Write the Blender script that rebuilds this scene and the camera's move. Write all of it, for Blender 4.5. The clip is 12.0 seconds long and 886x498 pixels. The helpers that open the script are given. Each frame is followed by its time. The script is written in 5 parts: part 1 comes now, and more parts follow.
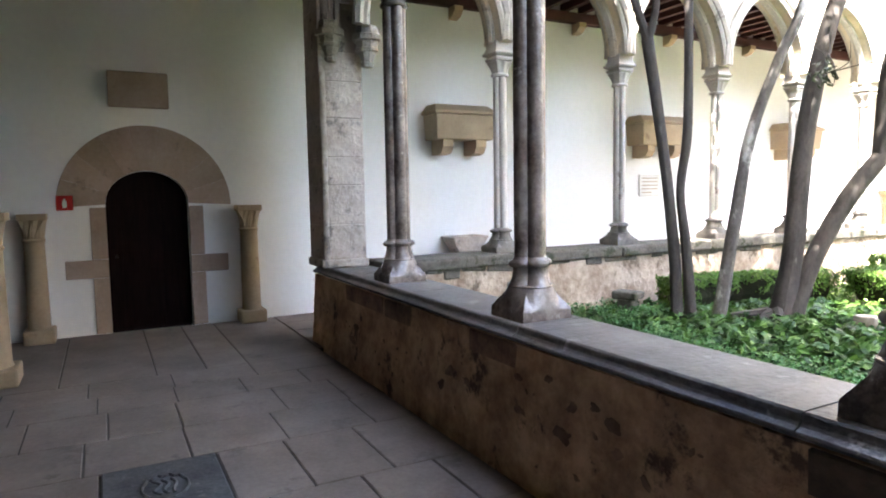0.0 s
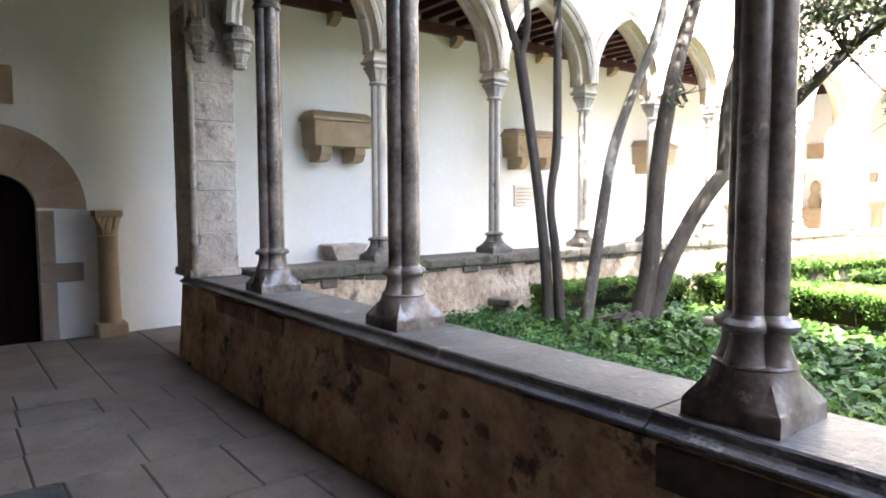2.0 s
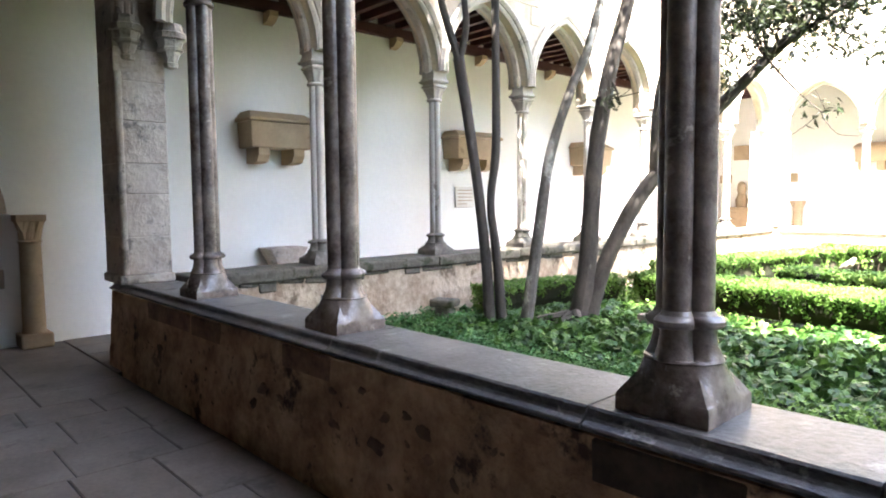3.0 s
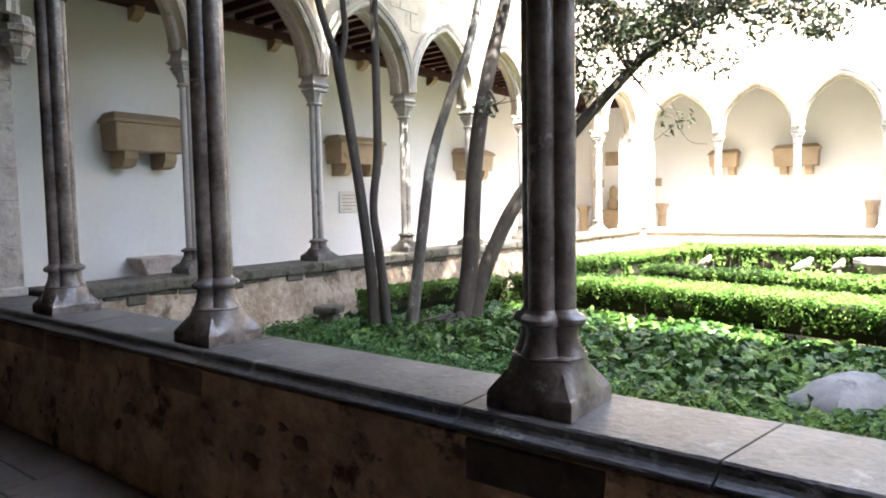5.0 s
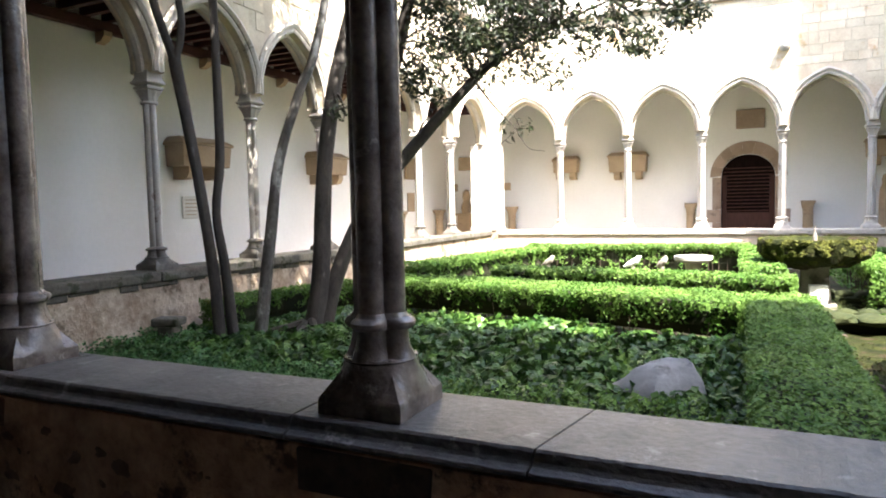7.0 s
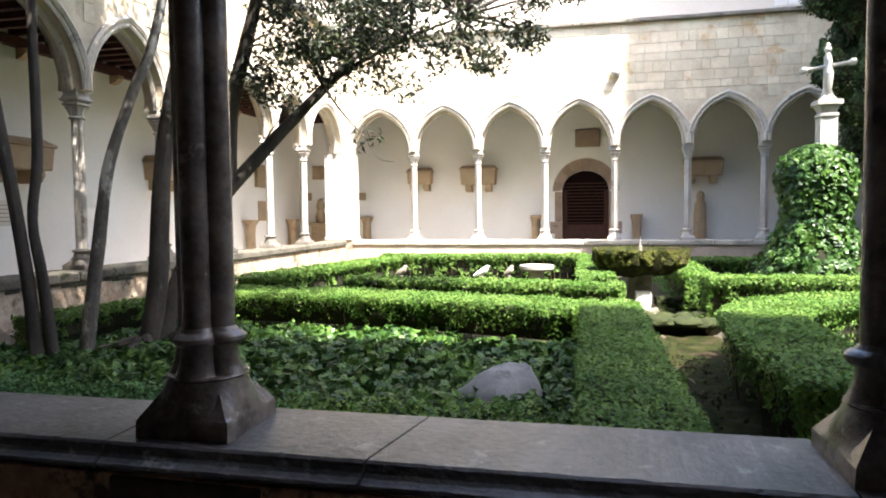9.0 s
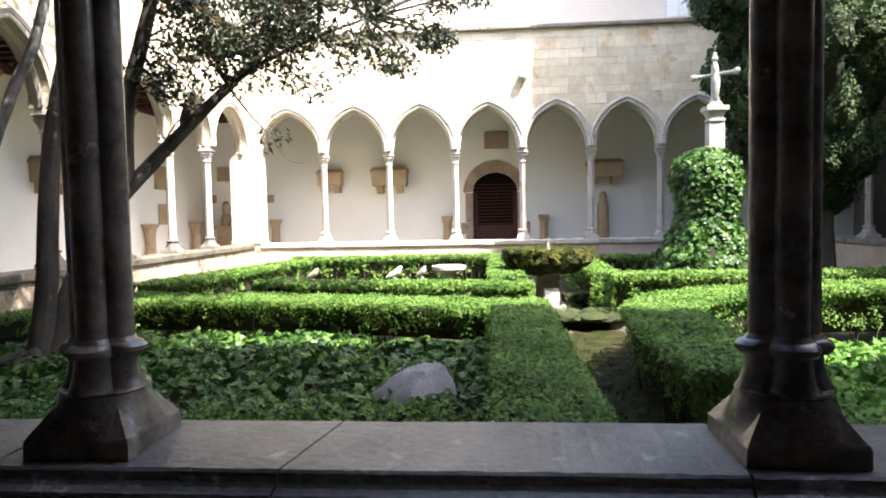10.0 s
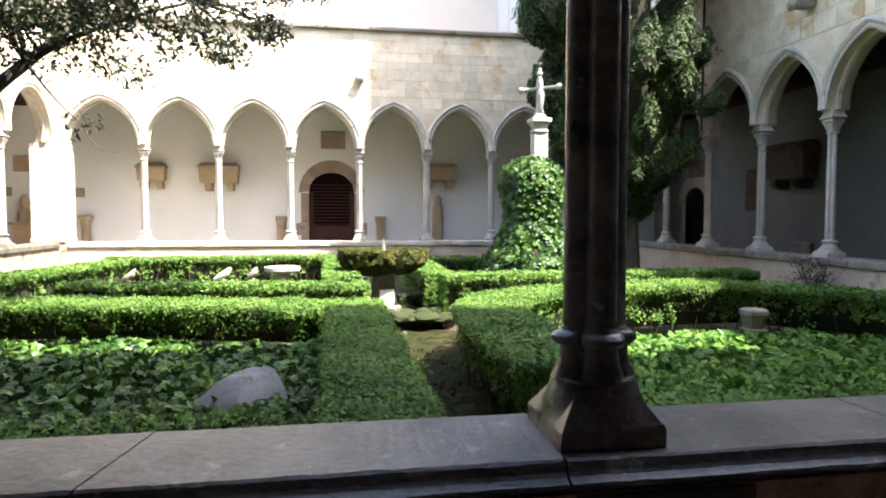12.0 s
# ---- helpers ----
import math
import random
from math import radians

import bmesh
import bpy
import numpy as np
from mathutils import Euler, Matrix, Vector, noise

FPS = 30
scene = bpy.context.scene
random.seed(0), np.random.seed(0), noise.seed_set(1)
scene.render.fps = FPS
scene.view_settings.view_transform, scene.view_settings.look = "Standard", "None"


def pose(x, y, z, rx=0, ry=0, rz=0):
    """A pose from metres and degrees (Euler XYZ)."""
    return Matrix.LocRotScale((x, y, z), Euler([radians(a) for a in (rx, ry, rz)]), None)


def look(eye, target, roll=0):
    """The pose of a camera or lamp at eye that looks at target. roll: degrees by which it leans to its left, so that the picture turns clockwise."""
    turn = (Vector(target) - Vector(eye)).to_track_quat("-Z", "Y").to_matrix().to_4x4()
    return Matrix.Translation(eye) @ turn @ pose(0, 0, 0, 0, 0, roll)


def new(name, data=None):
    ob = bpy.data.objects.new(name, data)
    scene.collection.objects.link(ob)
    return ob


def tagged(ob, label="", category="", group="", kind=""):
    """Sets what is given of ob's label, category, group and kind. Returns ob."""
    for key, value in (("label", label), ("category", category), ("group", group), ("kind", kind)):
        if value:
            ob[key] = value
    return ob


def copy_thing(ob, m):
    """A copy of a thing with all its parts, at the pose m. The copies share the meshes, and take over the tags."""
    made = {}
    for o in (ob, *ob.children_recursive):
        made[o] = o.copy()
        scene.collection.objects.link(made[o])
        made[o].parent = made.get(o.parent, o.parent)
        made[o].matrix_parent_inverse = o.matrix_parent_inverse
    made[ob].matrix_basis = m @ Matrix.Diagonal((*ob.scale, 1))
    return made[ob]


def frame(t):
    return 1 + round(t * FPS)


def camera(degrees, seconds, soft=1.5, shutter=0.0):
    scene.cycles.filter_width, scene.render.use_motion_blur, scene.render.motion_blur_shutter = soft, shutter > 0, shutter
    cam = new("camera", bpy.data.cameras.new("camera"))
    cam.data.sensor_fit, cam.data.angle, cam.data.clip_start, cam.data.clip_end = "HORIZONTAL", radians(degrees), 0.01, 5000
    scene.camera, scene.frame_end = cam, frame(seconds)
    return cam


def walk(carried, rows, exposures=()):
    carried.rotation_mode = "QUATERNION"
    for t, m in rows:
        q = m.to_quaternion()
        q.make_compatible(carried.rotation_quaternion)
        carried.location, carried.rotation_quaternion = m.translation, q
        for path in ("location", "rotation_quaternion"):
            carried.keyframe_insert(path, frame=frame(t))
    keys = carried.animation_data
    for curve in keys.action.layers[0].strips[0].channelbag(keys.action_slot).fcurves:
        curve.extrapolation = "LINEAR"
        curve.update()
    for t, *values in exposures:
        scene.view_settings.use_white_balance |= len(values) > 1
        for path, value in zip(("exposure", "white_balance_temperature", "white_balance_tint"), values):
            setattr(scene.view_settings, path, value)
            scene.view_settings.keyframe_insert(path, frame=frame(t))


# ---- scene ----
cam = camera(68.71, 12.0, 1.9)
PATH = [
    (0, pose(-0.000, -0.000, 1.601, 85.12, 0.95, 62.32)),
    (0.5, pose(0.004, 0.010, 1.599, 85.33, 0.70, 60.18)),
    (1, pose(0.009, 0.024, 1.599, 85.50, 0.49, 57.62)),
    (1.5, pose(0.013, 0.039, 1.600, 85.62, 0.32, 54.86)),
    (2, pose(0.018, 0.052, 1.603, 85.74, 0.18, 52.03)),
    (2.5, pose(0.021, 0.061, 1.605, 85.78, 0.35, 49.42)),
    (3, pose(0.028, 0.069, 1.604, 85.84, 0.52, 46.97)),
    (5, pose(0.081, 0.108, 1.605, 86.13, 0.98, 37.14)),
    (5.5, pose(0.100, 0.123, 1.605, 86.14, 1.11, 34.41)),
    (6, pose(0.126, 0.141, 1.604, 86.14, 1.04, 31.33)),
    (6.5, pose(0.157, 0.156, 1.604, 86.12, 1.12, 28.06)),
    (7, pose(0.187, 0.167, 1.604, 86.25, 1.29, 24.88)),
    (9, pose(0.266, 0.198, 1.603, 86.93, 0.60, 12.38)),
    (9.5, pose(0.268, 0.203, 1.602, 86.97, 0.80, 8.42)),
    (10, pose(0.263, 0.204, 1.601, 86.95, 1.12, 4.60)),
    (10.5, pose(0.261, 0.206, 1.597, 86.96, 1.23, 0.84)),
    (11, pose(0.269, 0.215, 1.592, 86.96, 0.63, -3.08)),
    (11.5, pose(0.279, 0.226, 1.585, 86.98, 0.15, -6.58)),
    (12, pose(0.291, 0.240, 1.577, 87.03, -0.10, -9.65)),
]
walk(cam, PATH, [(0, 4.66, 6250, 13), (1.5, 4.62, 6250, 13), (3.0, 4.38, 6250, 12.5), (5.5, 3.60, 6250, 12), (6.5, 3.18, 6300, 11.5), (9.5, 2.56, 6350, 11), (12, 2.66, 6400, 11.5)])

# ---- world, sun, exposure ----
world = bpy.data.worlds.new("sky")
scene.world = world
world.use_nodes = True
_wn = world.node_tree
_sky = _wn.nodes.new("ShaderNodeTexSky")
_sky.sky_type = 'NISHITA'
_sky.sun_disc = False
SUN_TO = Vector((0.70, -0.56, 1.40)).normalized()
_sky.sun_elevation = math.asin(SUN_TO.z)
_sky.sun_rotation = math.atan2(SUN_TO.x, SUN_TO.y)
_sky.air_density, _sky.dust_density = 1.2, 2.5
_bg = _wn.nodes["Background"]
_bg.inputs["Strength"].default_value = 0.15
_wn.links.new(_sky.outputs[0], _bg.inputs["Color"])
_sd = bpy.data.lights.new("sun", 'SUN')
_sd.energy, _sd.angle, _sd.color = 4.5, radians(0.53), (1.0, 0.95, 0.86)
new("sun", _sd).matrix_world = look(SUN_TO * 60, (0, 0, 0))


# ---- materials ----
def mat(name, a, b, rough=0.8, big=1.2, fine=25.0, bump=0.25, third=None, island=0.0, obj=0.0, metal=0.0, dist=0.01, spec=0.3, blotch=None, trans=0.0, stretch=(1, 1, 1)):
    """Two-scale noise between colours a and b, spots of a third colour, relief; varied by piece or by leaf."""
    m = bpy.data.materials.new(name)
    m.use_nodes = True
    nt = m.node_tree
    N, Lk = nt.nodes, nt.links
    bs = N["Principled BSDF"]
    geo = N.new("ShaderNodeNewGeometry")
    mp = N.new("ShaderNodeMapping")
    mp.inputs["Scale"].default_value = stretch
    Lk.new(geo.outputs["Position"], mp.inputs["Vector"])
    n1 = N.new("ShaderNodeTexNoise")
    n1.inputs["Scale"].default_value, n1.inputs["Detail"].default_value, n1.inputs["Roughness"].default_value = big, 6, 0.6
    n2 = N.new("ShaderNodeTexNoise")
    n2.inputs["Scale"].default_value, n2.inputs["Detail"].default_value, n2.inputs["Roughness"].default_value = fine, 5, 0.65
    for n in (n1, n2):
        Lk.new(mp.outputs[0], n.inputs["Vector"])
    add = N.new("ShaderNodeMath")
    add.operation = 'MULTIPLY_ADD'
    Lk.new(n2.outputs[0], add.inputs[0])
    add.inputs[1].default_value = 0.5
    Lk.new(n1.outputs[0], add.inputs[2])
    rm = N.new("ShaderNodeMapRange")
    rm.inputs[1].default_value, rm.inputs[2].default_value = 0.56, 0.94
    Lk.new(add.outputs[0], rm.inputs[0])
    mx = N.new("ShaderNodeMix")
    mx.data_type = 'RGBA'
    mx.inputs[6].default_value, mx.inputs[7].default_value = (*a, 1), (*b, 1)
    Lk.new(rm.outputs[0], mx.inputs[0])
    col = mx.outputs[2]
    if third:
        n3 = N.new("ShaderNodeTexNoise")
        n3.inputs["Scale"].default_value, n3.inputs["Detail"].default_value, n3.inputs["Roughness"].default_value = (blotch or (3.0, 0.6))[0], 8, 0.68
        Lk.new(mp.outputs[0], n3.inputs["Vector"])
        r3 = N.new("ShaderNodeMapRange")
        th = (blotch or (3.0, 0.6))[1]
        r3.inputs[1].default_value, r3.inputs[2].default_value = th, th + 0.07
        Lk.new(n3.outputs[0], r3.inputs[0])
        m3 = N.new("ShaderNodeMix")
        m3.data_type = 'RGBA'
        m3.inputs[7].default_value = (*third, 1)
        Lk.new(col, m3.inputs[6])
        Lk.new(r3.outputs[0], m3.inputs[0])
        col = m3.outputs[2]
    if island or obj:
        if island:
            src = geo.outputs["Random Per Island"]
        else:
            src = N.new("ShaderNodeObjectInfo").outputs["Random"]
        k = island or obj
        r4 = N.new("ShaderNodeMapRange")
        r4.inputs[3].default_value, r4.inputs[4].default_value = 1 - k, 1 + k
        Lk.new(src, r4.inputs[0])
        hv = N.new("ShaderNodeHueSaturation")
        Lk.new(r4.outputs[0], hv.inputs["Value"])
        r5 = N.new("ShaderNodeMapRange")
        r5.inputs[3].default_value, r5.inputs[4].default_value = 0.5 + 0.03 * k, 0.5 - 0.03 * k
        Lk.new(src, r5.inputs[0])
        Lk.new(r5.outputs[0], hv.inputs["Hue"])
        Lk.new(col, hv.inputs["Color"])
        col = hv.outputs[0]
    Lk.new(col, bs.inputs["Base Color"])
    bs.inputs["Roughness"].default_value, bs.inputs["Metallic"].default_value = rough, metal
    bs.inputs["Specular IOR Level"].default_value = spec
    if bump:
        bp = N.new("ShaderNodeBump")
        bp.inputs["Strength"].default_value, bp.inputs["Distance"].default_value = bump, dist
        Lk.new(add.outputs[0], bp.inputs["Height"])
        Lk.new(bp.outputs[0], bs.inputs["Normal"])
    if trans:
        tl = N.new("ShaderNodeBsdfTranslucent")
        Lk.new(col, tl.inputs["Color"])
        ms = N.new("ShaderNodeMixShader")
        ms.inputs[0].default_value = trans
        Lk.new(bs.outputs[0], ms.inputs[1])
        Lk.new(tl.outputs[0], ms.inputs[2])
        Lk.new(ms.outputs[0], N["Material Output"].inputs["Surface"])
    return m


# dark colour for the south gallery wall, chosen to cut bounced light
DIMSTONE = mat("bounce_cutting_stone", (0.075, 0.060, 0.048), (0.15, 0.122, 0.098), 0.9, 2.5, 24, 0.6, third=(0.18, 0.15, 0.12), blotch=(5, 0.62), dist=0.015)
# east gallery plaster, its colour lowered to carry the shade in there
SHADEPLASTER = mat("shade_dimmed_plaster", (0.13, 0.13, 0.125), (0.19, 0.19, 0.18), 0.9, 0.7, 14, 0.35, dist=0.012)
PLASTER = mat("plaster", (0.79, 0.78, 0.74), (0.86, 0.85, 0.81), 0.9, 0.7, 14, 0.35, dist=0.012)
# gallery copy of the column stone, darkened in colour for the shade
NEARSTONE = mat("shade_darkened_column_stone", (0.060, 0.042, 0.034), (0.285, 0.230, 0.192), 0.25, 3.5, 24, 0.6, third=(0.40, 0.34, 0.29), blotch=(8, 0.61), obj=0.06, dist=0.012, spec=0.7)
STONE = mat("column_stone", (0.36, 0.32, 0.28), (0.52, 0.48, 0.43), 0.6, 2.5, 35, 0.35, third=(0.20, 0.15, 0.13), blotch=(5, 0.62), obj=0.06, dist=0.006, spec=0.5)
SILL = mat("sill_stone", (0.052, 0.046, 0.041), (0.195, 0.172, 0.152), 0.36, 2.2, 30, 0.55, third=(0.33, 0.30, 0.27), blotch=(6.0, 0.60), obj=0.10, dist=0.02, spec=0.5)
PIER = mat("pier_stone", (0.40, 0.33, 0.27), (0.60, 0.53, 0.45), 0.85, 4.5, 22, 0.9, third=(0.23, 0.20, 0.175), blotch=(5, 0.57), obj=0.1, dist=0.03)
ASHLAR = mat("ashlar", (0.62, 0.50, 0.35), (0.84, 0.74, 0.57), 0.85, 2.2, 22, 0.6, third=(0.60, 0.42, 0.23), blotch=(1.5, 0.565), obj=0.12, dist=0.01)
ASHLARREST = mat("ashlar_rest", (0.62, 0.50, 0.35), (0.84, 0.74, 0.57), 0.85, 2.2, 22, 0.6, third=(0.60, 0.42, 0.23), blotch=(1.5, 0.565), island=0.12, dist=0.01)
BACKING = mat("mortar", (0.56, 0.455, 0.325), (0.76, 0.665, 0.51), 0.9, 2, 25, 0.5, third=(0.50, 0.38, 0.24), blotch=(2.2, 0.6))
OLDSILL = mat("mossy_sill_stone", (0.075, 0.066, 0.052), (0.17, 0.152, 0.122), 0.9, 4, 28, 0.8, third=(0.055, 0.056, 0.034), blotch=(4, 0.55), obj=0.15, dist=0.02)
COLBASE = mat("column_base_stone", (0.085, 0.074, 0.062), (0.19, 0.168, 0.142), 0.7, 4, 26, 0.6, third=(0.30, 0.28, 0.25), blotch=(7, 0.62), obj=0.10, dist=0.012, spec=0.4)
PINKWALL = mat("pinkish_parapet_plaster", (0.46, 0.36, 0.28), (0.62, 0.52, 0.42), 0.9, 1.6, 16, 0.6, third=(0.36, 0.27, 0.20), blotch=(3, 0.60), dist=0.02)
BARESTONE = mat("bare_rubble_stone", (0.11, 0.068, 0.045), (0.27, 0.18, 0.115), 0.9, 6, 26, 0.8, obj=0.35, dist=0.02)
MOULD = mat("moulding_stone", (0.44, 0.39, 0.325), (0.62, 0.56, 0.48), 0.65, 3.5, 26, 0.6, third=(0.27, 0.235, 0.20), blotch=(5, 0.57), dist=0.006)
SAND = mat("sandstone", (0.33, 0.245, 0.155), (0.44, 0.335, 0.215), 0.85, 2, 25, 0.35, third=(0.28, 0.20, 0.13), blotch=(3, 0.62), obj=0.08, dist=0.008)
DOORSTONE = mat("door_surround_stone", (0.30, 0.22, 0.16), (0.40, 0.31, 0.24), 0.85, 2, 25, 0.4, third=(0.22, 0.17, 0.13), blotch=(3, 0.62), obj=0.1, dist=0.008)
RENDER_WALL = mat("parapet_plaster", (0.26, 0.155, 0.094), (0.66, 0.45, 0.28), 0.9, 3.0, 15, 1.0, third=(0.095, 0.062, 0.044), blotch=(3.6, 0.585), dist=0.05)
GARDENWALL = mat("garden_wall_plaster", (0.30, 0.215, 0.15), (0.56, 0.45, 0.34), 0.9, 3.0, 12, 1.0, third=(0.17, 0.125, 0.085), blotch=(2.8, 0.55), dist=0.03)
FLOOR = mat("floor_slab", (0.18, 0.145, 0.118), (0.27, 0.225, 0.185), 0.75, 2, 30, 0.3, third=(0.165, 0.133, 0.11), blotch=(2.5, 0.6), obj=0.08, dist=0.006)
# west and north gallery paving, paled to reflect sun up the walls
BOUNCEFLOOR = mat("bounce_paving", (0.34, 0.30, 0.25), (0.47, 0.42, 0.36), 0.8, 2, 30, 0.3, third=(0.30, 0.26, 0.22), blotch=(2.5, 0.6), dist=0.006)
JOINT = mat("floor_joint", (0.05, 0.043, 0.037), (0.08, 0.07, 0.06), 0.95, 4, 40, 0.3)
TOMB = mat("dark_slate", (0.065, 0.063, 0.062), (0.15, 0.142, 0.135), 0.6, 5, 40, 0.5, third=(0.21, 0.19, 0.17), blotch=(9, 0.6), dist=0.006)
DARKWOOD = mat("dark_wood", (0.006, 0.003, 0.0025), (0.014, 0.006, 0.005), 0.7, 3, 30, 0.3, spec=0.06, stretch=(8, 8, 1))
DOORWOOD = mat("door_wood", (0.040, 0.014, 0.009), (0.070, 0.026, 0.017), 0.6, 3, 30, 0.3, stretch=(8, 8, 1))
BEAM = mat("beam_wood", (0.040, 0.012, 0.010), (0.075, 0.026, 0.020), 0.65, 3, 25, 0.3)
BARK = mat("bark", (0.034, 0.029, 0.025), (0.085, 0.073, 0.063), 0.9, 4, 40, 0.6, third=(0.12, 0.11, 0.095), blotch=(7, 0.64), dist=0.01, stretch=(1, 1, 0.4))
# pale bark; its light blotches also paint sun on the trunk
PALESUNBARK = mat("pale_sun_patched_bark", (0.06, 0.052, 0.045), (0.17, 0.155, 0.135), 0.9, 4, 40, 0.6, third=(0.40, 0.38, 0.34), blotch=(4, 0.54), dist=0.01, stretch=(1, 1, 0.5))
SOIL = mat("soil", (0.022, 0.017, 0.010), (0.050, 0.040, 0.022), 0.95, 3, 40, 0.8, third=(0.025, 0.036, 0.010), blotch=(2.0, 0.52), dist=0.03)
MOSSPATH = mat("mossy_path", (0.014, 0.021, 0.005), (0.036, 0.041, 0.011), 0.9, 4, 40, 0.7, third=(0.028, 0.034, 0.010), blotch=(4, 0.58), dist=0.03)
IVY = mat("ivy_leaf", (0.014, 0.050, 0.008), (0.068, 0.140, 0.024), 0.42, 3, 20, 0.0, island=0.55, spec=0.30, trans=0.16)
FRESHIVY = mat("fresh_ivy_leaf", (0.045, 0.118, 0.014), (0.118, 0.232, 0.034), 0.5, 3, 20, 0.0, island=0.38, spec=0.25, trans=0.25)
IVYPALE = mat("small_ground_leaf", (0.045, 0.13, 0.035), (0.085, 0.19, 0.055), 0.5, 3, 20, 0.0, island=0.35, spec=0.4, trans=0.25)
BOX = mat("box_leaf", (0.060, 0.140, 0.020), (0.172, 0.275, 0.062), 0.5, 2.0, 20, 0.0, island=0.24, spec=0.2, trans=0.3)
LEAF = mat("tree_leaf", (0.013, 0.021, 0.009), (0.042, 0.054, 0.021), 0.33, 2, 20, 0.0, island=0.4, spec=0.5, trans=0.15)
CYP = mat("cypress_leaf", (0.013, 0.030, 0.008), (0.066, 0.104, 0.030), 0.6, 1.2, 20, 0.0, island=0.4, spec=0.2, trans=0.10)
# near-black colour painting the shade between leaves
SHADECORE = mat("foliage_shade", (0.014, 0.018, 0.007), (0.030, 0.028, 0.013), 0.95, 4, 30, 0.6, dist=0.03)
TWIG = mat("twig", (0.06, 0.045, 0.03), (0.11, 0.085, 0.06), 0.9, 4, 30, 0.3)
ROCK = mat("boulder", (0.125, 0.130, 0.137), (0.215, 0.220, 0.228), 0.85, 3, 22, 0.6, third=(0.10, 0.10, 0.10), blotch=(4, 0.62), dist=0.02)
PALE = mat("pale_stone", (0.30, 0.285, 0.25), (0.44, 0.42, 0.38), 0.8, 3, 28, 0.4, third=(0.36, 0.34, 0.29), blotch=(6, 0.66), dist=0.008)
# dark facing blocks, and the painted shade on east gallery stones
DARKSHADEBLOCK = mat("dark_facing_and_shade_stone", (0.045, 0.032, 0.025), (0.14, 0.10, 0.075), 0.85, 4, 24, 0.8, third=(0.20, 0.15, 0.11), blotch=(6, 0.62), obj=0.25, dist=0.015)
WETMOSS = mat("wet_moss", (0.008, 0.011, 0.003), (0.034, 0.038, 0.008), 0.8, 7, 34, 1.0, third=(0.040, 0.028, 0.016), blotch=(4.2, 0.54), dist=0.05, spec=0.10)
ROCKWARM = mat("pebble_stone", (0.05, 0.038, 0.026), (0.13, 0.105, 0.078), 0.8, 5, 34, 0.5, island=0.4, dist=0.01)
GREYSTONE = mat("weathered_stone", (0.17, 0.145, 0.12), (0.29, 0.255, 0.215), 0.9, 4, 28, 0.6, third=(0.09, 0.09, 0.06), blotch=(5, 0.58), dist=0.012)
MOSS = mat("moss", (0.030, 0.036, 0.008), (0.16, 0.165, 0.030), 0.95, 7, 45, 0.9, third=(0.024, 0.018, 0.010), blotch=(6, 0.54), dist=0.03)
WATER = mat("pond_water", (0.030, 0.040, 0.014), (0.050, 0.060, 0.020), 0.06, 2, 9, 0.15, spec=0.6, dist=0.01)
RED = mat("red_sign", (0.45, 0.02, 0.015), (0.50, 0.03, 0.02), 0.4, 3, 30, 0.0)
WHITE = mat("white_paint", (0.78, 0.78, 0.76), (0.82, 0.82, 0.80), 0.6, 3, 30, 0.05)
PLAQUE = mat("pale_plaque", (0.60, 0.57, 0.50), (0.70, 0.67, 0.60), 0.7, 3, 30, 0.1)
ROOF = mat("roof_tile", (0.30, 0.15, 0.09), (0.42, 0.24, 0.15), 0.9, 2, 25, 0.4)
IRON = mat("iron", (0.015, 0.013, 0.012), (0.03, 0.026, 0.024), 0.6, 3, 30, 0.2, metal=0.6)
WALLOUT = mat("outer_plaster", (0.62, 0.56, 0.47), (0.72, 0.66, 0.57), 0.9, 0.6, 14, 0.3)


# ---- building helpers ----
def mesh_of(bm, name, material, smooth=False):
    bmesh.ops.recalc_face_normals(bm, faces=bm.faces)
    me = bpy.data.meshes.new(name)
    bm.to_mesh(me)
    bm.free()
    if material:
        me.materials.append(material)
    if smooth:
        me.polygons.foreach_set("use_smooth", [True] * len(me.polygons))
        me.set_sharp_from_angle(angle=radians(32))
    return me


def part(name, bm, material, parent=None, label="", smooth=False, m=None):
    ob = new(name, mesh_of(bm, name, material, smooth) if not isinstance(bm, bpy.types.Mesh) else bm)
    if parent:
        ob.parent = parent
    if m is not None:
        ob.matrix_basis = m
    if label:
        ob["label"] = label
    return ob


def thing(name, label, category, m=None, group="", kind=""):
    ob = new(name)
    ob.empty_display_size = 0.1
    if m is not None:
        ob.matrix_basis = m
    return tagged(ob, label, category, group, kind)


def box(bm, x0, x1, y0, y1, z0, z1, bevel=0.0, seg=1):
    r = bmesh.ops.create_cube(bm, size=1.0, matrix=Matrix.Translation(((x0 + x1) / 2, (y0 + y1) / 2, (z0 + z1) / 2)) @ Matrix.Diagonal((x1 - x0, y1 - y0, z1 - z0, 1)))
    if bevel:
        es = list({e for v in r["verts"] for e in v.link_edges})
        bmesh.ops.bevel(bm, geom=es, offset=bevel, segments=seg, affect='EDGES', profile=0.5)
    return bm


def bx(*a, bevel=0.0, seg=1):
    return box(bmesh.new(), *a, bevel=bevel, seg=seg)


def rough_up(bm, amp, scale=6.0, seed=0.0):
    for v in bm.verts:
        n = noise.noise_vector(v.co * scale + Vector((seed, seed * 2, 0)))
        v.co += n * amp
    return bm


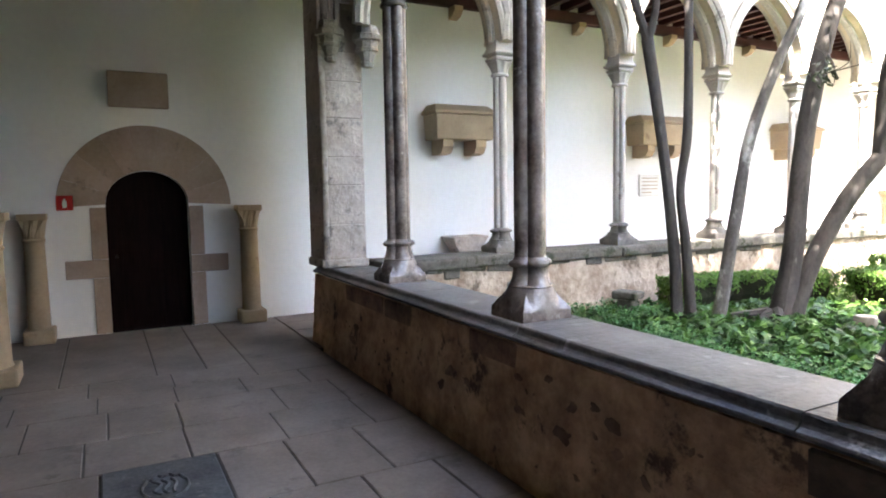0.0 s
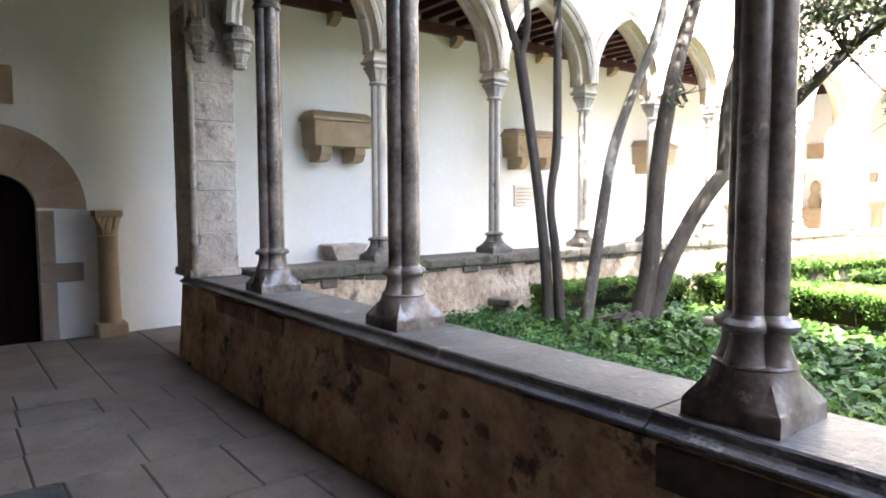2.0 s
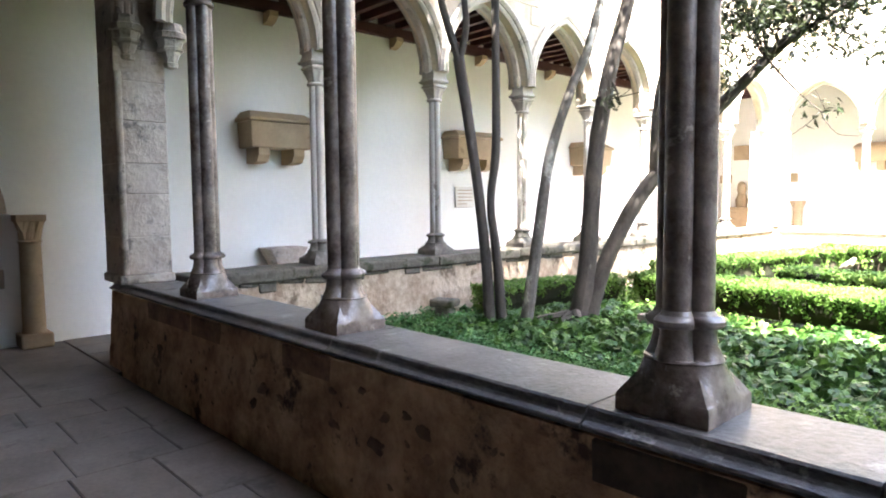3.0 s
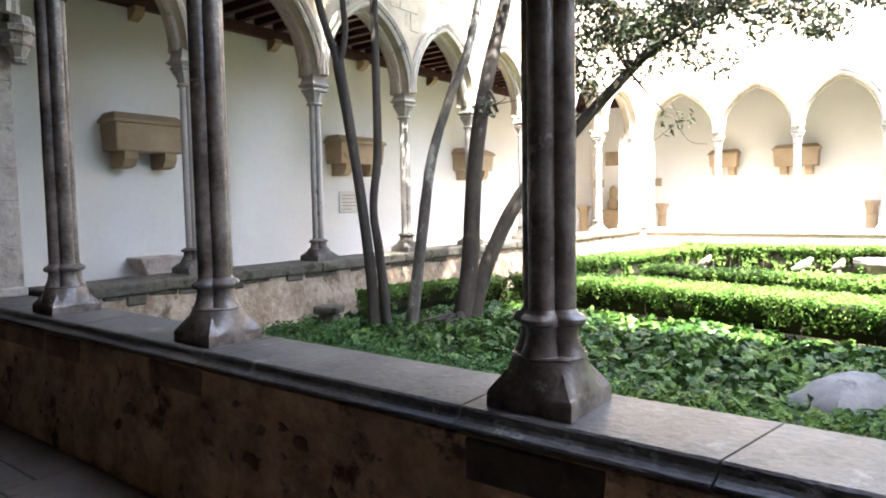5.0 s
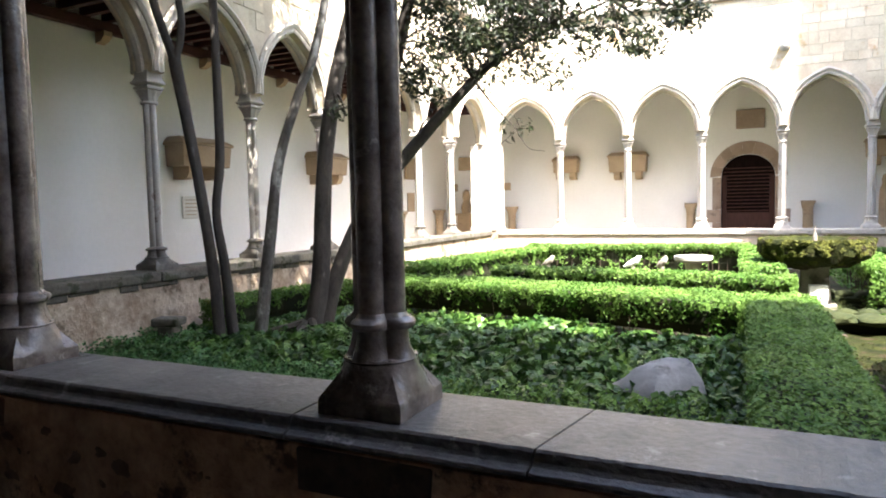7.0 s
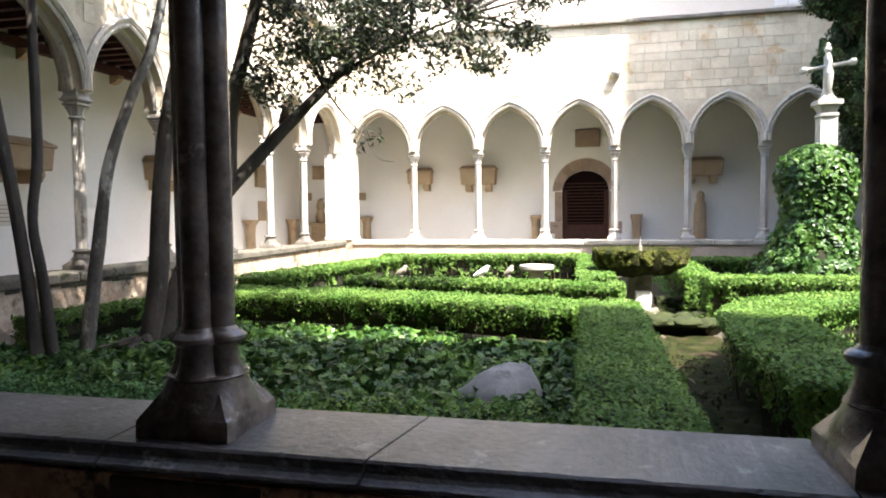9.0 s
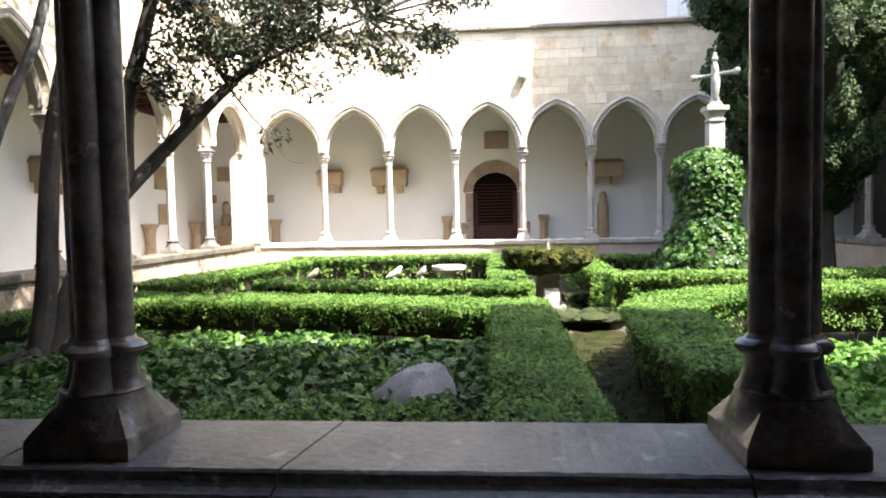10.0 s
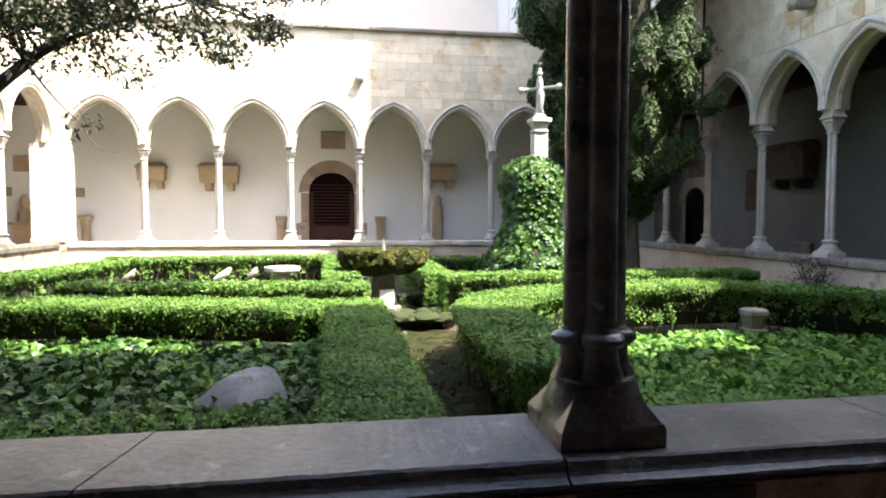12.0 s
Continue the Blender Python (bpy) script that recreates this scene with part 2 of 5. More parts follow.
def loft(rings, n=32, cap=True, bm=None, off=(0, 0)):
    """rings: (z, radius function of the angle). A closed skin through them."""
    bm = bm or bmesh.new()
    rows = []
    for z, rf in rings:
        row = []
        for i in range(n):
            th = 2 * math.pi * i / n
            r = rf(th)
            row.append(bm.verts.new((off[0] + r * math.cos(th), off[1] + r * math.sin(th), z)))
        rows.append(row)
    for a, b in zip(rows, rows[1:]):
        for i in range(n):
            bm.faces.new((a[i], a[(i + 1) % n], b[(i + 1) % n], b[i]))
    if cap:
        bm.faces.new(rows[0][::-1])
        bm.faces.new(rows[-1])
    return bm


def circ(r):
    return lambda th: r


def squ(h, s=1.0, r=None):
    """Between a circle of radius r and a square of half width h."""
    r = r or h
    return lambda th: (1 - s) * r + s * h / max(abs(math.cos(th)), abs(math.sin(th)))


def quatre(d, rl):
    def f(th):
        ph = (th + math.pi / 4) % (math.pi / 2) - math.pi / 4
        return d * math.cos(ph) + math.sqrt(max(1e-9, rl * rl - (d * math.sin(ph)) ** 2))
    return f


def tube(bm, pts, radii, n=10):
    """A tapered round limb along points, smoothed through them."""
    P = [Vector(p) for p in pts]
    Q, Rr = [], []
    for i in range(len(P) - 1):
        p0, p1, p2, p3 = P[max(i - 1, 0)], P[i], P[i + 1], P[min(i + 2, len(P) - 1)]
        for k in range(4):
            t = k / 4
            Q.append(0.5 * ((2 * p1) + (p2 - p0) * t + (2 * p0 - 5 * p1 + 4 * p2 - p3) * t * t + (3 * p1 - p0 - 3 * p2 + p3) * t ** 3))
            Rr.append(radii[i] * (1 - t) + radii[i + 1] * t)
    Q.append(P[-1])
    Rr.append(radii[-1])
    rows = []
    for i, q in enumerate(Q):
        d = (Q[min(i + 1, len(Q) - 1)] - Q[max(i - 1, 0)]).normalized()
        a = d.cross(Vector((0.3, 0.9, 0.1))).normalized()
        b = d.cross(a)
        rows.append([bm.verts.new(q + (a * math.cos(2 * math.pi * k / n) + b * math.sin(2 * math.pi * k / n)) * Rr[i] * (1 + 0.10 * noise.noise(q * 5 + Vector((k, 0, 0))))) for k in range(n)])
    for r0, r1 in zip(rows, rows[1:]):
        for k in range(n):
            bm.faces.new((r0[k], r0[(k + 1) % n], r1[(k + 1) % n], r1[k]))
    bm.faces.new(rows[0][::-1])
    bm.faces.new(rows[-1])
    return bm


def arch_curve(u0, u1, z0, h, n=14):
    """Points of a pointed arch from (u0, z0) over the apex to (u1, z0)."""
    a = (u1 - u0) / 2
    R = (a * a + h * h) / (2 * a)
    end = math.asin(min(1, h / R))
    left = [(u0 + R - R * math.cos(end * i / n), z0 + R * math.sin(end * i / n)) for i in range(n + 1)]
    return left + [(u0 + u1 - u, z) for u, z in left[-2::-1]]


def prism(poly, v0, v1, bm=None):
    """A polygon in (u, z), given depth from v0 to v1."""
    bm = bm or bmesh.new()
    A = [bm.verts.new((u, v0, z)) for u, z in poly]
    B = [bm.verts.new((u, v1, z)) for u, z in poly]
    bm.faces.new(A)
    bm.faces.new(B[::-1])
    n = len(poly)
    for i in range(n):
        bm.faces.new((A[i], B[i], B[(i + 1) % n], A[(i + 1) % n]))
    return bm


def sweep_arch(curve, offs, bm=None):
    """Sweeps a closed profile of (outward offset, depth) along an arch."""
    bm = bm or bmesh.new()
    rows = []
    n = len(curve)
    for i, (u, z) in enumerate(curve):
        a, b = curve[max(i - 1, 0)], curve[min(i + 1, n - 1)]
        du, dz = b[0] - a[0], b[1] - a[1]
        l = math.hypot(du, dz)
        nu, nz = -dz / l, du / l
        k = 1.0
        if i == n // 2:
            c0 = curve[i - 1]
            d1 = math.hypot(u - c0[0], z - c0[1])
            k = 1 / max(0.5, (u - c0[0]) / d1)
        rows.append([bm.verts.new((u + nu * o * k, v, z + nz * o * k)) for o, v in offs])
    m = len(offs)
    for r0, r1 in zip(rows, rows[1:]):
        for j in range(m):
            bm.faces.new((r0[j], r0[(j + 1) % m], r1[(j + 1) % m], r1[j]))
    bm.faces.new(rows[0])
    bm.faces.new(rows[-1][::-1])
    return bm


def leaves(name, P, Nn, size, shape, material, rng):
    """One mesh of many small leaves at points P, facing along Nn."""
    k = len(shape[0])
    T = np.array(shape[0], float)
    n = len(P)
    Nn = Nn / np.linalg.norm(Nn, axis=1, keepdims=True)
    r = rng.normal(size=(n, 3))
    A = np.cross(Nn, r)
    A /= np.linalg.norm(A, axis=1, keepdims=True) + 1e-9
    B = np.cross(Nn, A)
    V = P[:, None, :] + size[:, None, None] * (T[None, :, 0, None] * A[:, None, :] + T[None, :, 1, None] * B[:, None, :] + T[None, :, 2, None] * Nn[:, None, :])
    F = np.concatenate([np.array(f)[None, :] + (np.arange(n) * k)[:, None] for f in shape[1]])
    me = bpy.data.meshes.new(name)
    me.from_pydata(V.reshape(-1, 3).tolist(), [], F.tolist())
    me.materials.append(material)
    return me


SMALL = ([(-0.5, 0, 0), (0, -0.3, 0.08), (0.5, 0, 0), (0, 0.3, 0.08)], [(0, 1, 2), (0, 2, 3)])
LONG = ([(-0.5, 0, 0), (-0.05, -0.2, 0.07), (0.5, 0, -0.08), (-0.05, 0.2, 0.07)], [(0, 1, 2), (0, 2, 3)])
LOBED = ([(-0.35, 0, 0), (-0.5, 0.3, -0.06), (-0.05, 0.5, -0.05), (0.1, 0.25, 0.04), (0.62, 0, -0.1), (0.1, -0.25, 0.04), (-0.05, -0.5, -0.05), (-0.5, -0.3, -0.06)],
         [(0, 3, 2), (0, 2, 1), (0, 4, 3), (0, 5, 4), (0, 6, 5), (0, 7, 6)])
RNG = np.random.default_rng(7)

# ---- setting: ground, floors, walls, ceilings ----
XW, XL, XR, XRW = -8.66, -6.39, 8.33, 10.4
YN, YF, YFW, YB = 2.30, 17.3, 19.5, -1.12
ZN, ZS, ZC, ZA, ZT = 0.84, 0.91, 3.19, 4.36, 6.26

bm = bmesh.new()
bmesh.ops.create_grid(bm, x_segments=2, y_segments=2, size=400, matrix=Matrix.Translation((0, 8, -0.06)))
tagged(part("ground", bm, SOIL), "bare earth round the cloister", "ground", kind="structure")

bm = bmesh.new()
for x0, x1, y0, y1 in ((XW, XRW, YB, 1.95), (XW, -6.6, 1.95, YFW), (8.55, XRW, 1.95, YFW), (-6.6, 8.55, 17.52, YFW)):
    box(bm, x0, x1, y0, y1, -0.2, -0.012)
floor = tagged(part("floor", bm, JOINT), "worn grey stone slab floor with dark open joints", "floor", kind="structure")


# pale floors added behind the parapets as reflectors for the gallery walls
for nm, a in (("floor_west", (XW, -6.61, 6.80, YFW - 0.01)), ("floor_north", (-6.60, 8.54, 17.53, YFW - 0.01))):
    tagged(part(nm, bx(*a, -0.011, -0.003), BOUNCEFLOOR), "gallery paving, made pale to bounce sun onto the walls", "floor", kind="structure")


def wall_with_arch(name, along, plane, thick, u0, u1, top, doors, material, label, out):
    """A plaster wall with round-arched doorways. along: 'x' or 'y'; thickness goes to the side out."""
    b = bmesh.new()
    at_ = u0
    for c, hw, spring in doors:
        box(b, at_, c - hw, min(0, thick * out), max(0, thick * out), -0.05, top)
        for i in range(16):
            a0, a1 = math.pi * i / 16, math.pi * (i + 1) / 16
            p = [(c - hw * math.cos(q), spring + hw * 0.86 * math.sin(q)) for q in (a0, a1)]
            prism([p[0], p[1], (p[1][0], top), (p[0][0], top)], 0, thick * out, b)
        at_ = c + hw
    box(b, at_, u1, min(0, thick * out), max(0, thick * out), -0.05, top)
    bmesh.ops.remove_doubles(b, verts=b.verts, dist=1e-4)
    m = pose(0, plane, 0) if along == 'x' else Matrix.Translation((plane, 0, 0)) @ Matrix(((0, 1, 0, 0), (1, 0, 0, 0), (0, 0, 1, 0), (0, 0, 0, 1)))
    for v in b.verts:
        v.co = m @ v.co
    return tagged(part(name, b, material), label, "wall", kind="structure")


wall_with_arch("wall_west", 'y', XW, 0.4, YB - 0.4, YFW + 0.4, 4.75, [(0.49, 0.46, 1.54)], PLASTER, "whitewashed plaster wall with a round-arched doorway", -1)
wall_with_arch("wall_north", 'x', YFW, 0.4, XW, XRW, 5.24, [(0.27, 0.66, 2.26)], PLASTER, "whitewashed plaster wall behind the far arcade", 1)
# the east wall's dark plaster colour stands for shade
wall_with_arch("wall_east", 'y', XRW, 0.4, YB - 0.4, YFW + 0.4, 4.75, [(17.15, 0.5, 1.95)], SHADEPLASTER, "plaster wall, its colour darkened for the gallery shade", 1)
# south wall is kept dark so less light returns to the columns
wall_with_arch("wall_south", 'x', YB, 0.4, XW, -5.6, 4.75, [], DIMSTONE, "gallery end wall, darkened to cut bounced light", -1)
wall_with_arch("wall_south_stone", 'x', YB, 0.4, -5.6, XRW, 4.75, [], DIMSTONE, "unseen gallery wall, darkened to cut bounced light", -1)
# blind backs behind the doorways
for nm, a in (("wall_back_west", (XW - 1.2, XW - 1.0, -1, 2, -0.1, 3)), ("wall_back_north", (-1.5, 2, YFW + 1.2, YFW + 1.4, -0.1, 4)), ("wall_back_east", (XRW + 1.2, XRW + 1.4, 15.5, 18.8, -0.1, 3.5))):
    tagged(part(nm, bx(*a), PLASTER), "plain wall closing the passage", "wall", kind="structure")

# flat timber ceilings
for nm, x0, x1, y0, y1, ax in (("ceiling_west", XW, -6.62, 2.0, YFW, 'x'), ("ceiling_north", -6.62, 8.55, 17.5, YFW, 'y'), ("ceiling_east", 8.55, XRW, 2.0, YFW, 'x'), ("ceiling_south", XW, XRW, YB, 2.0, 'y')):
    b = bx(x0, x1, y0, y1, 4.66, 4.74)
    lo, hi = (y0, y1) if ax == 'x' else (x0, x1)
    n = int((hi - lo) / 0.36)
    for i in range(n + 1):
        c = lo + 0.1 + i * (hi - lo - 0.2) / n
        if ax == 'x':
            box(b, x0 + 0.01, x1, c - 0.05, c + 0.05, 4.50, 4.657)
        else:
            box(b, c - 0.05, c + 0.05, y0 + 0.01, y1, 4.50, 4.657)
    if ax == 'x':
        xx = x0 if x0 < 0 else x1 - 0.12
        box(b, xx, xx + 0.12, y0, y1, 4.33, 4.497, 0.01)
    else:
        yy = y0 if y0 < 0 else y1 - 0.12
        box(b, x0, x1, yy, yy + 0.12, 4.33, 4.497, 0.01)
    if nm == "ceiling_north":
        bmesh.ops.translate(b, verts=b.verts, vec=(0, 0, 0.48))
    tagged(part(nm, b, BEAM), "dark red-brown timber ceiling with closely set joists", "ceiling", kind="structure")

corb = None
for y in (2.9, 4.75, 7.05, 9.1, 11.2, 13.4, 15.6):
    if corb is None:
        b = prism([(0, 4.31), (0.20, 4.31), (0.20, 4.24), (0.12, 4.17), (0, 4.14)], -0.07, 0.07)
        bmesh.ops.translate(b, verts=b.verts, vec=(0, 0, -4.31))
        corb = tagged(part("beam_corbel", b, SAND, m=pose(XW + 0.002, y, 4.328)), "small carved stone corbel under the ceiling beam", "corbel", "ceiling corbels")
    else:
        copy_thing(corb, pose(XW + 0.002, y, 4.328))

# upper wall and roofs that close the place, with unseen blocks added to cast shade
for nm, a, lab in (("upper_wall_north", (XW, XRW, YFW - 0.2, YFW + 0.4, 6.3, 10.5), "pale sunlit upper wall set back above the cloister"),
                   # east and south blocks are invented, sized by where their shadows fall
                   ("upper_wall_east", (8.58, 14.5, 11.2, 16.9, 6.41, 21.5), "tall unseen block added to shade the far wall"),
                   ("upper_wall_south", (XW - 0.4, 6.6, YB - 0.4, 2.2, 6.41, 12.6), "unseen block added to shade the near garden"),
                   ("upper_wall_south_east", (6.602, XRW, YB - 0.4, 2.2, 6.41, 10.7), "lower unseen block added to shade less of the right-hand beds")):
    tagged(part(nm, bx(*a), WALLOUT), lab, "wall", kind="structure")
for nm, a in (("roof_west", (XW - 0.4, -6.63, YB - 0.4, YFW + 0.4, 6.28, 6.40)), ("roof_north", (-6.6, 8.5, 17.56, YFW - 0.21, 6.28, 6.36)), ("roof_east", (8.57, XRW + 0.4, YB - 0.4, YFW + 0.4, 6.28, 6.40)), ("roof_south", (-6.62, 8.56, YB - 0.4, 2.03, 6.28, 6.40))):
    tagged(part(nm, bx(*a), ROOF), "terracotta tiled gallery roof", "roof", kind="structure")
for nm, a in (("outer_wall_west", (XW - 0.4, XW - 0.1, YB - 0.4, YFW + 0.4, 4.76, 6.27)), ("outer_wall_south", (XW - 0.09, XRW, YB - 0.4, YB - 0.1, 4.76, 6.27)), ("outer_wall_east", (XRW + 0.1, XRW + 0.4, YB - 0.4, YFW + 0.4, 4.76, 6.27))):
    tagged(part(nm, bx(*a), WALLOUT), "plain outer wall", "wall", kind="structure")
win = thing("window_1", "upper window with closed white louvred shutters", "window", pose(5.5, YFW - 0.2, 7.75), kind="structure")
part("window_frame", bx(-0.36, 0.36, -0.03, -0.002, -0.75, 0.75), PLAQUE, win)
for s in (-0.17, 0.17):
    b = bx(s - 0.155, s + 0.155, -0.05, -0.032, -0.7, 0.7)
    for i in range(18):
        box(b, s - 0.13, s + 0.13, -0.062, -0.05, -0.66 + i * 0.075, -0.62 + i * 0.075)
    part("shutter", b, WHITE, win)

# ---- arcades ----
LEFTM = Matrix(((0, -1, 0, XL), (1, 0, 0, 0), (0, 0, 1, 0), (0, 0, 0, 1)))
RIGHTM = Matrix(((0, -1, 0, XR), (1, 0, 0, 0), (0, 0, 1, 0), (0, 0, 0, 1)))
FARM = pose(0, YF, 0)
NEARM = pose(0, YN, 0)
LEFT_C = [4.11, 5.92, 7.71, 9.44, 11.26, 13.10, 14.85]
FAR_C = [-4.28 + 1.757 * i for i in range(7)]
RIGHT_C = [4.30, 6.10, 7.90, 9.66, 11.42, 13.18, 14.95]
NEAR_C = [-5.235, -3.25, -1.08, 1.16, 3.40, 5.62]
SPRING = ZC + 0.10


def arcade(name, m, cols, e0, e1, c0, c1, th, label, spring):
    """Wall on pointed arches; e0, e1: edges of the end piers; c0, c1: its ends."""
    w = thing(name, label, "arcade", m, kind="structure")
    hw = 0.085
    edges = [e0] + [c for c in cols] + [e1]
    spans = []
    for i in range(len(edges) - 1):
        a = edges[i] + (hw if i > 0 else 0)
        b = edges[i + 1] - (hw if i + 1 < len(edges) - 1 else 0)
        spans.append((a, b))
    for i, (a, b) in enumerate(spans):
        lo = c0 if i == 0 else edges[i]
        hi = c1 if i == len(spans) - 1 else edges[i + 1]
        cv = arch_curve(a, b, spring, ZA - spring)
        pb = bmesh.new()
        line = [(lo, spring)] * (lo < a - 1e-6) + cv + [(hi, spring)] * (hi > b + 1e-6)
        for p, q in zip(line, line[1:]):
            prism([p, q, (q[0], ZT), (p[0], ZT)], -th / 2, th / 2, pb)
        bmesh.ops.remove_doubles(pb, verts=pb.verts, dist=1e-5)
        part("wall_bay", pb, BACKING, w)
        for s in (-1, 1):
            y0 = s * th / 2
            mb = sweep_arch(cv, [(0.0, y0 - s * 0.03), (0.0, y0 + s * 0.012), (0.035, y0 + s * 0.03), (0.07, y0 + s * 0.012), (0.075, y0 + s * 0.035), (0.12, y0 + s * 0.06), (0.165, y0 + s * 0.035), (0.17, y0 - s * 0.03)])
            part("arch_moulding", mb, MOULD, w, smooth=True)
        ib = sweep_arch(cv, [(0.02, -0.05), (-0.045, -0.05), (-0.06, 0.0), (-0.045, 0.05), (0.02, 0.05)])
        part("arch_rib", ib, MOULD, w, smooth=True)
    return w, spans


aw_left, sp_left = arcade("arcade_west", LEFTM, LEFT_C, 2.46, 16.95, 2.43, 17.05, 0.34, "pale stone arcade of pointed arches, dappled by the tree", SPRING)
aw_far, sp_far = arcade("arcade_north", FARM, FAR_C, -6.0, 8.0, -6.62, 8.56, 0.40, "pale ashlar arcade of pointed arches, partly sunlit", SPRING)
aw_right, sp_right = arcade("arcade_east", RIGHTM, RIGHT_C, 2.50, 16.95, 2.52, 17.05, 0.40, "ashlar arcade of pointed arches in shade", SPRING)
aw_near, sp_near = arcade("arcade_south", NEARM, NEAR_C, -6.5, 8.0, -6.99, 8.56, 0.40, "shaded stone arcade along the gallery", SPRING + 0.27)

# cornices
for nm, a in (("cornice_north", (-6.3, 8.2, 16.98, 17.3, ZT + 0.002, ZT + 0.10)), ("cornice_west", (-6.42, -6.02, 2.6, 17.0, ZT + 0.002, ZT + 0.10)), ("cornice_south", (-6.2, 8.2, 2.2, 2.62, ZT + 0.002, ZT + 0.10)), ("cornice_east", (7.98, 8.4, 2.6, 16.97, ZT + 0.002, ZT + 0.10))):
    tagged(part(nm, bx(*a, bevel=0.02), GREYSTONE), "projecting stone cornice at the eaves", "cornice", kind="structure")


def column_proto(w, sill, group, label, zc, ms, base=None):
    """A clustered column: moulded base on a square plinth, four-lobed shaft, capital and abacus. w: width factor."""
    o = thing("arcade_column", label, "column", group=group)
    base = base or ms
    H = zc - sill
    h = 0.36 if w >= 1 else 0.27
    p = 0.175 * (w if w >= 1 else 1.0) * (1 if w >= 1 else 0.98)
    b = loft([(0, squ(p)), (0.055, squ(p)), (0.07, squ(p * 0.97, 0.97, p)), (h * 0.24, squ(p * 0.93, 0.55, p * 0.98)), (h * 0.34, squ(p * 0.88, 0.2, p * 0.93)), (h * 0.46, squ(p * 0.80, 0.06, p * 0.84)), (h * 0.53, squ(p * 0.78, 0.02, p * 0.80)), (h * 0.545, circ(p * 0.82)), (h * 0.565, circ(p * 0.80)), (h * 0.57, quatre(p * 0.33, p * 0.40))], 48)
    if w >= 1:
        rough_up(b, 0.0035, 24)
    plinth = part("plinth", b, base, o, smooth=True)
    spur = None
    for k_ in range(4):
        if spur is None:
            q = bmesh.new()
            tip = q.verts.new((p * 0.50, p * 0.50, h * 0.52))
            vs = [q.verts.new(c) for c in ((p * 0.60, p * 0.995, 0.06), (p * 0.995, p * 0.995, 0.06), (p * 0.995, p * 0.60, 0.06), (p * 0.4, p * 0.4, 0.06))]
            for i_ in range(4):
                q.faces.new((vs[i_], vs[(i_ + 1) % 4], tip))
            q.faces.new(vs[::-1])
            spur = mesh_of(q, "corner_spur", base)
        part("corner_spur", spur, None, plinth, m=pose(0, 0, 0, 0, 0, 90 * k_))
    a0, b0 = 0.056 * w, 0.052 * w
    k = p / 0.175
    b = loft([(h * 0.545, quatre(0.070 * k, 0.078 * k)), (h * 0.60, quatre(0.066 * k, 0.071 * k)), (h * 0.68, quatre(0.060 * k, 0.064 * k)), (h * 0.78, quatre(0.057 * k, 0.060 * k)), (h * 0.86, quatre(0.056 * k, 0.060 * k)), (h * 0.868, quatre(0.066 * k, 0.070 * k)), (h * 0.90, quatre(0.074 * k, 0.073 * k)), (h * 0.94, quatre(0.074 * k, 0.073 * k)), (h * 0.975, quatre(0.067 * k, 0.068 * k)), (h * 0.99, quatre(0.060 * k, 0.060 * k)), (h + 0.012, quatre(a0, b0))], 48)
    part("base_moulding", b, base, o, smooth=True)
    part("shaft", loft([(h, quatre(a0, b0)), (h + H * 0.4, quatre(a0 * 0.99, b0 * 0.99)), (H - 0.24, quatre(a0 * 0.97, b0 * 0.97))], 48), ms, o, smooth=True)
    q = 1.0 if w >= 1 else 0.86
    # necking ring, fluted bell, then two rounded courses under the springing
    b = loft([(H - 0.275, circ(0.098 * q)), (H - 0.268, circ(0.116 * q)), (H - 0.252, circ(0.120 * q)), (H - 0.240, circ(0.114 * q)), (H - 0.234, circ(0.097 * q)), (H - 0.19, squ(0.098 * q, 0.35, 0.102 * q)), (H - 0.145, squ(0.112 * q, 0.5, 0.118 * q)), (H - 0.118, squ(0.130 * q, 0.6, 0.138 * q)), (H - 0.108, squ(0.134 * q, 0.6, 0.142 * q)), (H - 0.104, squ(0.116 * q, 0.6, 0.124 * q))], 48)
    for v in b.verts:
        if H - 0.225 < v.co.z < H - 0.112:
            a_ = math.atan2(v.co.y, v.co.x)
            f_ = 1 + 0.055 * math.cos(8 * a_)
            v.co.x, v.co.y = v.co.x * f_, v.co.y * f_
    cap_ = part("capital", b, ms, o, smooth=True)
    b = loft([(H - 0.106, squ(0.116 * q, 0.7)), (H - 0.096, squ(0.142 * q, 0.75)), (H - 0.078, squ(0.150 * q, 0.8)), (H - 0.062, squ(0.143 * q, 0.8)), (H - 0.056, squ(0.126 * q, 0.8)), (H - 0.046, squ(0.128 * q, 0.85)), (H - 0.036, squ(0.158 * q, 0.9)), (H - 0.018, squ(0.172 * q, 0.93)), (H - 0.002, squ(0.168 * q, 0.93)), (H + 0.004, squ(0.150 * q, 0.95)), (H + 0.05, squ(0.128 * q)), (H + 0.12, squ(0.124 * q))], 48)
    part("abacus", b, ms, cap_, smooth=True)
    return o


# near columns get the shade-darkened stone, courtyard ones the pale stone
near_col = column_proto(1.0, ZN, "gallery columns", "worn clustered stone column, darkened for the gallery shade, on a moulded square base", ZC + 0.27, NEARSTONE)
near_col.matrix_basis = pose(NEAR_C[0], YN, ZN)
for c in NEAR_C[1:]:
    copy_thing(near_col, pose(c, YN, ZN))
far_col = column_proto(0.80, ZS, "courtyard columns", "slender pale stone arcade column with a carved capital", ZC, STONE)
far_col.matrix_basis = pose(FAR_C[0], YF, ZS)
for c in FAR_C[1:]:
    copy_thing(far_col, pose(c, YF, ZS))
west_col = column_proto(0.80, ZS, "courtyard columns", "slender pale column on a dark weathered base, dappled by the trees", ZC, STONE, COLBASE)
